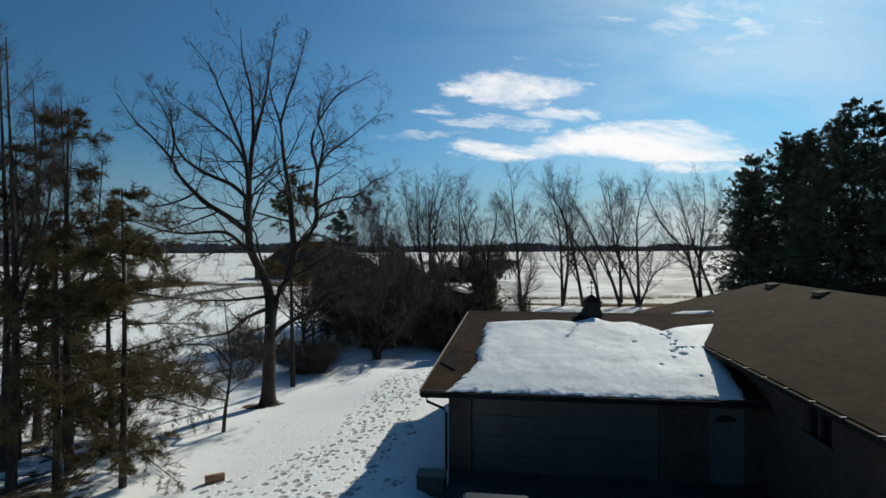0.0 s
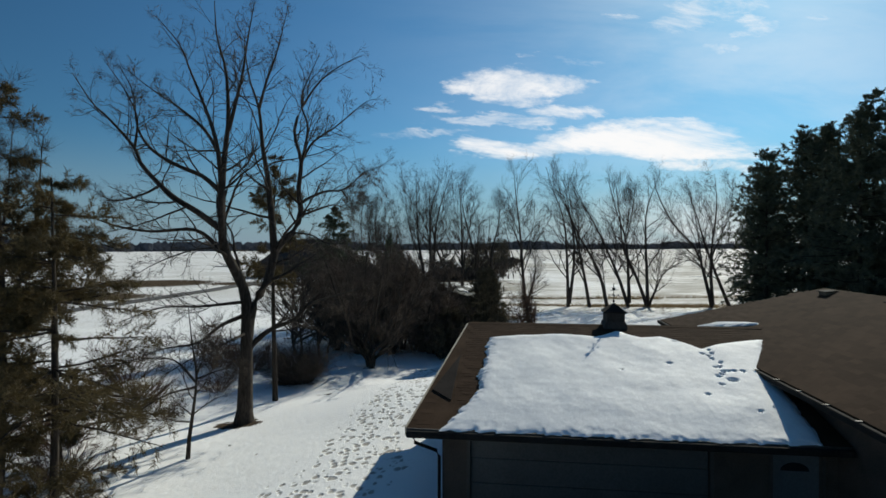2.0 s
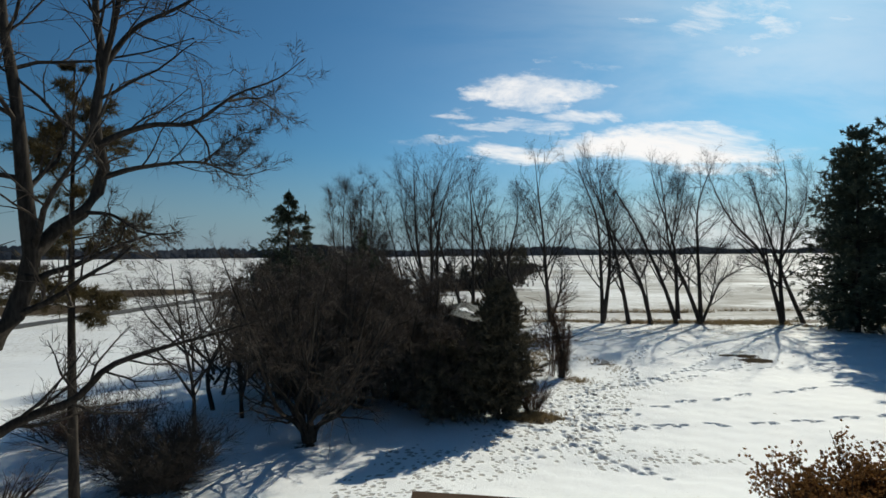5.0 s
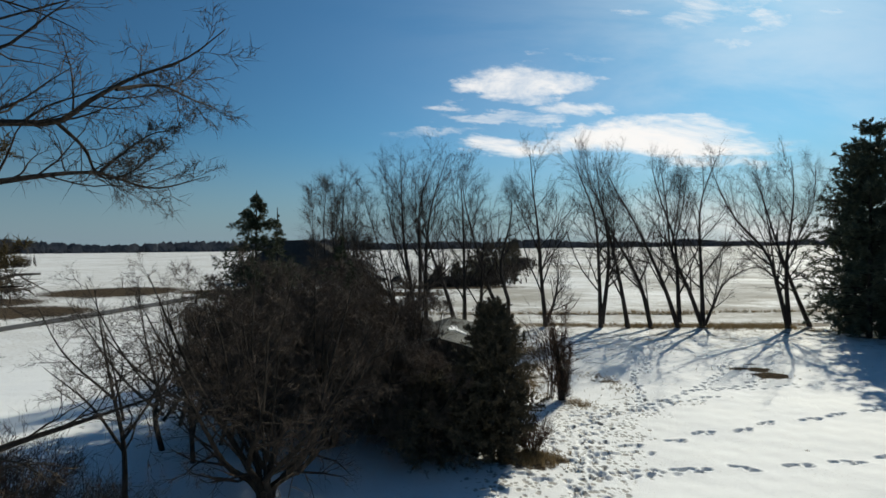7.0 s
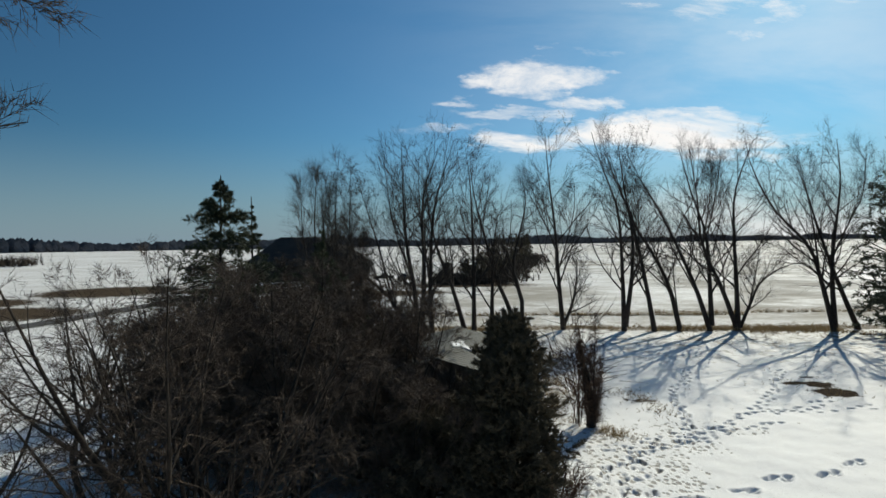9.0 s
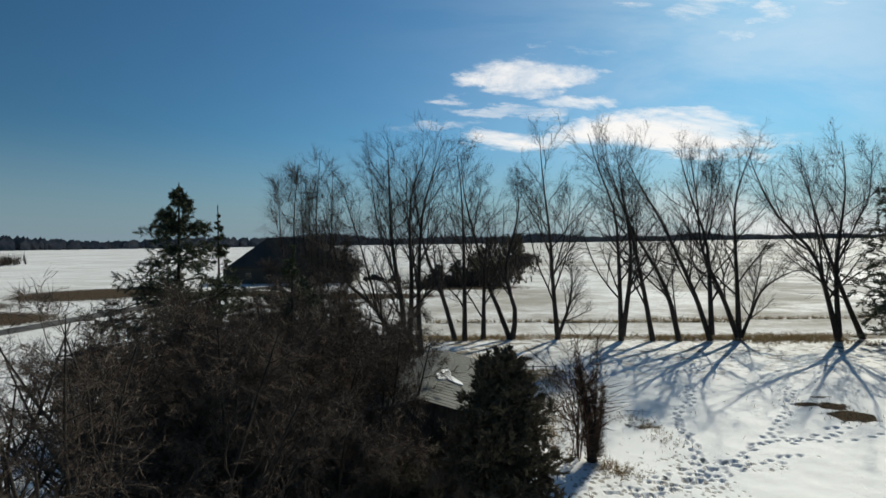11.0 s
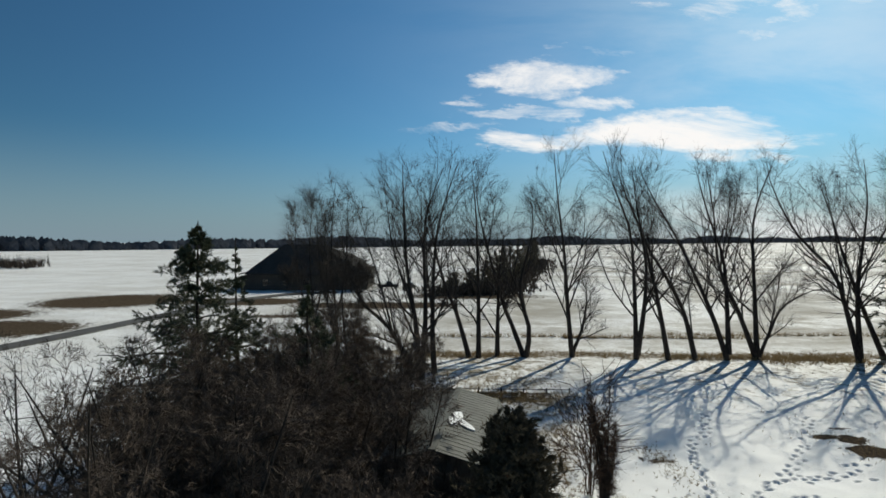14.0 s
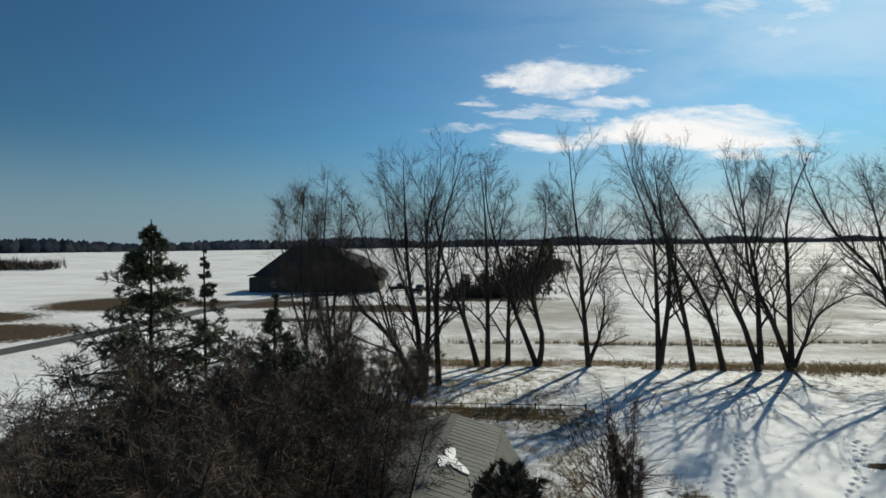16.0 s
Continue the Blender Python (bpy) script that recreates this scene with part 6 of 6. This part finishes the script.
bare_tree("sapling", (-9.2, 22.3, ground_at(-9.2, 22.3)), "small leafless sapling on the lawn's edge", 620,
          [([(0, 0, -0.2), (0.08, 0, 0.9), (0.2, 0, 1.7), (0.35, 0, 3.1), (0.2, 0, 4.2), (0.05, 0, 5.6)], 0.095, 0.012), ([(0.3, 0, 2.9), (-0.5, 0.2, 3.6), (-1.3, 0.3, 3.7), (-2.6, 0.3, 3.6)], 0.05, 0.008), ([(0.33, 0, 3.1), (0.7, -0.2, 3.9), (0.9, -0.2, 5.0)], 0.045, 0.008),
           ([(0.3, 0, 2.7), (-0.6, -0.3, 2.5), (-1.6, -0.5, 1.9), (-2.3, -0.6, 1.5)], 0.045, 0.008), ([(0.35, 0, 3.0), (1.2, 0.2, 3.3), (2.0, 0.3, 3.4)], 0.035, 0.008), ([(0.15, 0, 1.7), (-0.4, 0.1, 2.0), (-0.8, 0.2, 1.6)], 0.03, 0.006)],
          [(9, 0.2, 0.97, 50, 12, 0.40, 0.5, 5, 0.18, 0.02), (5, 0.2, 0.98, 45, 12, 0.5, 0.6, 4, 0.18, 0.0), (3, 0.2, 1.0, 45, 12, 0.5, 0.8, 3, 0.15, 0)], least=0.005, shoots_apart=True)


bare_tree("bare_tree", (-9.0, 36.9, ground_at(-9.0, 36.9)), "small spreading leafless tree at the lawn's edge", 621,
          [([(0, 0, -0.2), (0.0, 0, 2.2), (-0.4, 0, 4.2), (-0.9, 0, 7.2)], 0.11, 0.012), ([(0, 0, 2.4), (1.1, -0.3, 3.8), (2.0, -0.6, 5.6)], 0.06, 0.01), ([(0, 0, 2.0), (-1.2, 0.2, 3.4), (-2.8, 0.3, 4.6)], 0.06, 0.01), ([(0, 0, 3.0), (0.4, -1.0, 4.6), (0.5, -1.8, 6.6)], 0.05, 0.01), ([(-0.2, 0, 3.6), (-1.6, -0.4, 5.2), (-2.4, -0.5, 6.8)], 0.05, 0.01)],
          [(9, 0.25, 0.97, 48, 12, 0.42, 0.5, 5, 0.17, 0.02), (6, 0.2, 0.98, 45, 12, 0.5, 0.6, 3, 0.17, 0.0), (4, 0.2, 1.0, 45, 12, 0.5, 0.8, 2, 0.15, 0)], tips=(2, 0.3, 0.004))


sparse = bare_tree("bare_tree", (-8.9, 43.6, ground_at(-8.9, 43.6)), "sparse spreading leafless tree at a thicket's edge", 623,
          [([(0, 0, -0.2), (0.3, 0, 1.6), (-0.5, 0.3, 3.2), (-1.5, 0.1, 5.4)], 0.10, 0.012), ([(0, 0, 1.2), (1.3, -0.3, 2.8), (2.4, -0.8, 5.0)], 0.06, 0.01), ([(0, 0, 1.0), (-1.6, 0.2, 2.6), (-3.2, 0.3, 4.8)], 0.06, 0.01), ([(0, 0, 1.4), (-0.6, -1.4, 3.2), (-1.2, -2.6, 5.4)], 0.06, 0.01), ([(0, 0, 1.6), (0.6, -1.2, 3.4), (0.9, -2.4, 5.6)], 0.05, 0.01)],
          [(10, 0.2, 0.97, 46, 12, 0.42, 0.5, 5, 0.15, 0.04), (6, 0.2, 0.98, 42, 12, 0.5, 0.6, 3, 0.15, 0.03), (4, 0.2, 1.0, 40, 12, 0.5, 0.8, 2, 0.14, 0.02)], tips=(2, 0.3, 0.004))


for x, y, turn, size in ((-8.8, 41.0, 130, 1.15), (-11.0, 42.8, 250, 1.3), (-12.4, 46.8, 40, 1.25)):
    copy_thing(sparse, pose(x, y, ground_at(x, y), 0, 0, turn) @ Matrix.Scale(size, 4))


def bush(name, at, label, seed, stems_n, reach, h, twig, levels=2, leaf=None, group=""):
    """A shrub of many thin stems from one foot, with dry leaves if leaf is given."""
    rg = np.random.default_rng(seed)
    ob = thing(name, (at[0], at[1], ground_at(*at)), label, "shrub", group)
    a = rg.uniform(0, 2 * np.pi, stems_n)
    start = np.stack([np.cos(a), np.sin(a), 0 * a], axis=1) * rg.uniform(0, 0.35, (stems_n, 1)) * reach
    way = np.stack([np.cos(a) * reach, np.sin(a) * reach, np.full(stems_n, h)], axis=1) * rg.uniform(0.3, 1.0, (stems_n, 3))
    way[:, 2] = h * rg.uniform(0.6, 1, stems_n)
    ln = np.linalg.norm(way, axis=1) * rg.uniform(0.7, 1.05, stems_n)
    pts, rad = grow(rg, start - np.array([0, 0, 0.1]), way, ln, np.full(stems_n, 0.024), 6, 0.10, 0.02)
    groups = [(pts, rad, 4)]
    for _ in range(levels - 1):
        pts, rad = grow(rg, *sprout(rg, pts, rad, 7, 0.2, 0.98, 42, 12, 0.4, 0.6, 0.006), 3, 0.14, 0.02)
        groups.append((pts, rad, 3))
    v, q = tubes(groups)
    tagged(raw("stem_tangle", v, q, twig, ob), kind="stuff")
    w, d = ends_of(pts, 6, 0.15)
    v, t = sprays(rg, w, d, 1, h * 0.22 if leaf is None else 0.12, 0.03, 0.42)
    tagged(raw("twig_spray", v, t, twig, ob), kind="stuff")
    if leaf:
        w, d = ends_of(pts, 9, 0.0)
        v, t = sprays(rg, w + rg.normal(0, 0.08, w.shape), d, 14, 0.048, 0.9, 0.9)
        tagged(raw("leaf_mass", v, t, leaf, ob), kind="stuff")
    return ob


bush("oak_bush", (9.6, 27.8), "rounded bush holding rust-brown dry oak leaves", 701, 140, 1.65, 2.1, TWIG, 2, LEAF_DRY)
bush("oak_bush", (11.4, 28.4), "bush holding rust-brown dry oak leaves behind the house", 702, 100, 1.7, 2.0, TWIG, 2, LEAF_DRY)
bush("brush", (-8.2, 33.2), "tangled dark leafless brush", 703, 150, 2.0, 2.5, TWIG)
bare_tree("vine_stump", (7.85, 51.4, ground_at(7.85, 51.4)), "dead trunk overgrown with reddish vine twigs", 705,
          [([(0, 0, -0.2), (0.0, 0, 1.4), (-0.35, 0.1, 3.4), (-0.5, 0.1, 4.2)], 0.24, 0.06), ([(0.15, 0, 0.0), (0.25, 0.1, 1.4), (-0.1, 0.1, 3.6)], 0.07, 0.02), ([(-0.15, 0, 0.0), (-0.25, 0.1, 1.8), (-0.7, 0.1, 4.9)], 0.05, 0.01), ([(0.05, 0, 0.0), (0.1, -0.2, 2.2), (0.25, -0.1, 5.6)], 0.04, 0.008), ([(0.1, 0, 0.0), (0.4, 0.2, 1.2), (0.55, 0.2, 3.4)], 0.05, 0.01)],
          [(70, 0.03, 0.98, 42, 16, 0.10, 0.30, 4, 0.3, 0.12), (4, 0.2, 0.98, 50, 15, 0.6, 0.6, 2, 0.25, 0.0), (3, 0.2, 1.0, 50, 15, 0.5, 0.8, 1, 0.2, 0.0)], twig=TWIG_RED, least=0.006, tips=(2, 0.30, 0.006), category="stump")
bush("vine_clump", (7.3, 51.9), "thin tangle of bare stems", 706, 11, 0.55, 5.8, TWIG_RED)
bush("brush", (4.8, 42.8), "reddish leafless brush beside an arborvitae", 707, 40, 0.9, 2.0, TWIG_RED)

bush("brush", (-15, 29), "tangled leafless brush under thin trees", 711, 28, 2.0, 0.9, TWIG_RED)
bush("brush", (-12, 36), "tangled leafless brush under thin trees", 713, 60, 2.5, 2.6, TWIG_RED)
for k, (x, y, rr, hh) in enumerate(((-12.5, 20.5, 1.8, 1.4), (-14.8, 23.5, 1.8, 1.3), (-17, 26, 2.4, 1.8), (-15.6, 30.5, 2.2, 1.2), (-19.5, 22.0, 2.4, 2.6), (-12.2, 31.8, 1.5, 1.1), (-18.6, 34.0, 2.4, 2.4), (-14.6, 37.5, 2.0, 2.2), (-21.0, 29.0, 2.6, 2.8))):
    bush("brush", (x, y), "low brown leafless scrub under thin pines", 720 + k, 45, rr, hh, TWIG_RED, group="scrub")
# log on the lawn
log = thing("log", (-7.25, 16.9, ground_at(-7.25, 16.9)), "short cut log lying in trampled snow", "log", turn=25)
part("bark", rod_bm([(-0.28, 0, 0.12), (0.0, 0, 0.13), (0.3, 0, 0.12)], 0.15, 10), LOG_WOOD, log)

# ---------------------------------------------------------------- distance


def woods(name, label, line, seed, height, count, blade):
    """A far belt of trees: upright ragged clumps along a line, with haze in their colour."""
    rg = np.random.default_rng(seed)
    p = np.array(line, dtype=float)
    s = np.concatenate([[0], np.cumsum(np.linalg.norm(np.diff(p, axis=0), axis=1))])
    d = rg.uniform(0, s[-1], count)
    x, y = np.interp(d, s, p[:, 0]) + rg.normal(0, 6, count), np.interp(d, s, p[:, 1]) + rg.normal(0, 12, count)
    h = (1 + 0.35 * np.exp(-d / 700)) * height * (0.55 + 0.25 * np.sin(d * 0.021 + 1) * np.sin(d * 0.0077) + 0.3 * rg.random(count))
    w = blade * rg.uniform(0.6, 1.4, count)
    z = np.full(count, -4.0)
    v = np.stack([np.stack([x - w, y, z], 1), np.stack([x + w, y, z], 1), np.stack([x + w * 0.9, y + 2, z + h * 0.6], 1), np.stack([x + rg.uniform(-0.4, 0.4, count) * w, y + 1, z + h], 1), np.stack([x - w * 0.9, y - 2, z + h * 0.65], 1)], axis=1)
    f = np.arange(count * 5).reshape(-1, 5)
    return tagged(raw(name, v, f, FAR_WOOD_HAZED), label, "woods", kind="stuff")


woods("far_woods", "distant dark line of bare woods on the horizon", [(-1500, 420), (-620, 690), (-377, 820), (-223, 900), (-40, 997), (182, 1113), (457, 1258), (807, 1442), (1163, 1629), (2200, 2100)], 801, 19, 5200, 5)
rg = np.random.default_rng(802)
hx = np.sort(rg.uniform(-330, -200, 1500))
foot = np.stack([hx, 266 + rg.normal(0, 4, 1500), -3.7 + rg.uniform(0, 2.2, 1500)], axis=1)
v, t = sprays(rg, foot, np.tile(np.array([0.0, 0, 1.0]), (1500, 1)), 3, 4.2 + 1.8 * np.sin(hx * 0.11) * np.sin(hx * 0.047 + 1), 0.10, 0.35)
tagged(raw("hedge", v, t, TWIG), "distant bare hedge trees in a snowy field", "hedge", kind="stuff")
rg = np.random.default_rng(840)
wy = 146 + 180 * rg.random(2200) ** 1.8
foot = np.stack([np.interp(wy, (146, 153, 170, 236, 330), (1.5, 5, 11, 25, 40)) + rg.normal(0, 3.2, 2200) * np.where(wy < 160, 1.6, 1.0), wy, -3.7 + rg.uniform(0, 0.8, 2200)], axis=1)
v, t = sprays(rg, foot, np.tile(np.array([0.0, 0, 1.0]), (2200, 1)), 3, 2.2, 0.16, 0.4)
tagged(raw("brush", v, t, TWIG), "dark brush along the foot of a far windbreak", "brush", kind="stuff")
WINDBREAK = ((-2.5, 150, 4.6), (2, 152, 5.4), (5.5, 155, 7.0), (8, 162, 9.0), (10.4, 171, 10.6), (13, 182, 11.4), (16.2, 196, 11.8), (19.6, 214, 12.0), (23.2, 236, 12.2), (27.4, 262, 12.4), (32, 292, 12.6), (37, 330, 12.6))
for k, (x, y, h) in enumerate(WINDBREAK):
    conifer("spruce_tree", (x, y, ground_at(x, y)), "dark evergreen in a far windbreak", 820 + k, h, 2.5 + 0.0045 * y, 0.01, 18, 6, (0.1, 0.8, 0.02), 0.62, 4, needle=NEEDLE_BROWN, group="far windbreak", trunk=0.2, shape=0.5, tuft=(4, 0.9), thin=0.2, skirt=0.9, gap=0.12, rough=0.3)


# ---------------------------------------------------------------- dead grass, stubble, litter


def grass(name, label, spots, seed, blade, per):
    """Tufts of dry blades: rows of (x, y, half length, half width, tufts)."""
    rg = np.random.default_rng(seed)
    w = []
    for x, y, a, b, count in spots:
        p = np.stack([x + (rg.uniform(-a, a, count) if a > 3 else rg.normal(0, a * 0.5, count)), y + rg.normal(0, b * 0.5, count) + 0.3 * b * np.sin(x + rg.uniform(0, 1, count) * 3)], axis=1)
        w.append(np.column_stack([p, lie(p[:, 0], p[:, 1]) - 0.03]))
    w = np.vstack(w)
    v, t = sprays(rg, w, np.tile(np.array([0.0, 0, 1.0]), (len(w), 1)), per, blade, 0.10, 0.45)
    return tagged(raw(name, v, t, GRASS_DRY), label, "grass", kind="stuff")


grass("dead_grass", "dry tan grass along the hedge row", [(20, 83.4, 30, 1.6, 900), (14, 83.0, 3, 1.4, 240), (26, 82.6, 4.5, 1.2, 320), (35.5, 82.4, 5, 2.2, 700), (3, 83, 6, 1.6, 420), (46, 79, 6, 2, 300)], 901, 0.38, 6)
grass("stubble", "line of corn stubble in the snowy field", [(25, 93.2, 12, 0.35, 420), (40, 95.5, 14, 0.3, 240), (6, 94, 8, 0.4, 160)], 902, 0.55, 5)
grass("dead_grass", "dry weeds poking through the snow", [(4.6, 42.0, 1.3, 0.9, 260), (3.0, 65.8, 6.5, 1.2, 500), (7, 63, 2.5, 2, 200), (6.0, 54.5, 1.8, 4.0, 520), (8.6, 50.6, 0.9, 0.9, 160), (0.5, 68.0, 5.5, 0.5, 420), (3.5, 67.6, 6.5, 1.0, 700), (2.0, 72.0, 7.0, 5.0, 500), (7.0, 58.0, 2.0, 3.0, 260)], 903, 0.28, 6)

grass("dead_grass", "sparse short weeds in thin snow on the lawn", [(10.8, 57.9, 1.2, 1.0, 40), (11.6, 56.8, 1.2, 1.4, 80), (12.0, 55.2, 0.9, 1.8, 90), (12.2, 53.4, 0.7, 1.6, 60), (23.6, 57.8, 1.6, 1.6, 60), (22.6, 60, 1.8, 0.8, 40), (22, 72, 14, 14, 160), (30, 78, 12, 6, 160), (10, 54, 2.5, 5, 60)], 904, 0.15, 5)

for k, (x, y, h) in enumerate(((-33, 156, 7.5), (-29, 157, 6.5), (-43, 155, 6.0), (-24, 158, 6.5))):
    bare_tree("bare_tree", (x, y, ground_at(x, y)), "round leafless tree in front of a farm building", 930 + k,
              [([(0, 0, -0.2), (0.2, 0, h * 0.35), (math.cos(j * 1.26) * h * 0.35, math.sin(j * 1.26) * h * 0.3, h * (0.8 + 0.04 * j))], 0.12, 0.03) for j in range(5)],
              [(10, 0.3, 0.97, 45, 10, 0.4, 0.5, 3, 0.15, 0.05), (6, 0.2, 0.98, 40, 10, 0.5, 0.6, 2, 0.15, 0.03), (3, 0.2, 1.0, 40, 10, 0.5, 0.7, 1, 0.15, 0.02)], twig=TWIG, least=0.03, tips=(2, 0.8, 0.025), group="farmyard trees", sides=5, n=6)


def truck(at, turn):
    """A parked pickup, far off."""
    t = thing("pickup_truck", at, "dark pickup truck parked in the snowy farmyard", "truck", turn=turn)
    part("body", box_bm(-2.6, 2.6, -0.95, 0.95, 0.45, 1.1, 0.08), DARK_METAL, t)
    bm = bmesh.new()
    lo_ = [bm.verts.new(p) for p in ((-0.7, -0.88, 1.1), (1.3, -0.88, 1.1), (1.3, 0.88, 1.1), (-0.7, 0.88, 1.1))]
    hi_ = [bm.verts.new(p) for p in ((-0.5, -0.72, 1.8), (0.7, -0.72, 1.8), (0.7, 0.72, 1.8), (-0.5, 0.72, 1.8))]
    for i in range(4):
        bm.faces.new((lo_[i], lo_[(i + 1) % 4], hi_[(i + 1) % 4], hi_[i]))
    bm.faces.new(hi_)
    part("cab", bm, GLASS_DARK, t)
    for x in (-1.7, 1.7):
        for y in (-0.9, 0.9):
            part("wheel", rod_bm([(x, y - 0.12, 0.38), (x, y + 0.12, 0.38)], 0.38, 12), ASPHALT, t)
    return t


truck((-19.2, 161.5, -3.55), 10)
truck((-13.5, 158.0, -3.55), 80)

# deck rail behind the house
deck = thing("deck", (HO[0], HO[1], 0), "raised wooden deck with a baluster rail behind the house", "deck", turn=-7.0)
part("floor_boards", box_bm(8.4, 14.0, 11.62, 14.2, 0.45, 0.6), SHED_WOOD, deck)
for x in (8.45, 10.3, 12.1, 13.95):
    part("post", box_bm(x - 0.05, x + 0.05, 14.1, 14.2, -2.6, 1.6), SHED_WOOD, deck)
part("rail", box_bm(8.4, 14.0, 14.08, 14.22, 1.56, 1.61), SHED_WOOD, deck)
part("rail", box_bm(8.4, 14.0, 14.12, 14.17, 0.72, 0.78), SHED_WOOD, deck)
for k in range(40):
    part("baluster", box_bm(8.55 + k * 0.137, 8.59 + k * 0.137, 14.125, 14.165, 0.78, 1.56), SHED_WOOD, deck)
snow = part("deck_snow", box_bm(8.45, 13.95, 11.65, 14.05, 0.603, 0.78, 0.05), SNOW_ROOF, None)
snow.matrix_world = deck.matrix_world.copy()
tagged(snow, "white snow lying on the wooden deck", "snow")
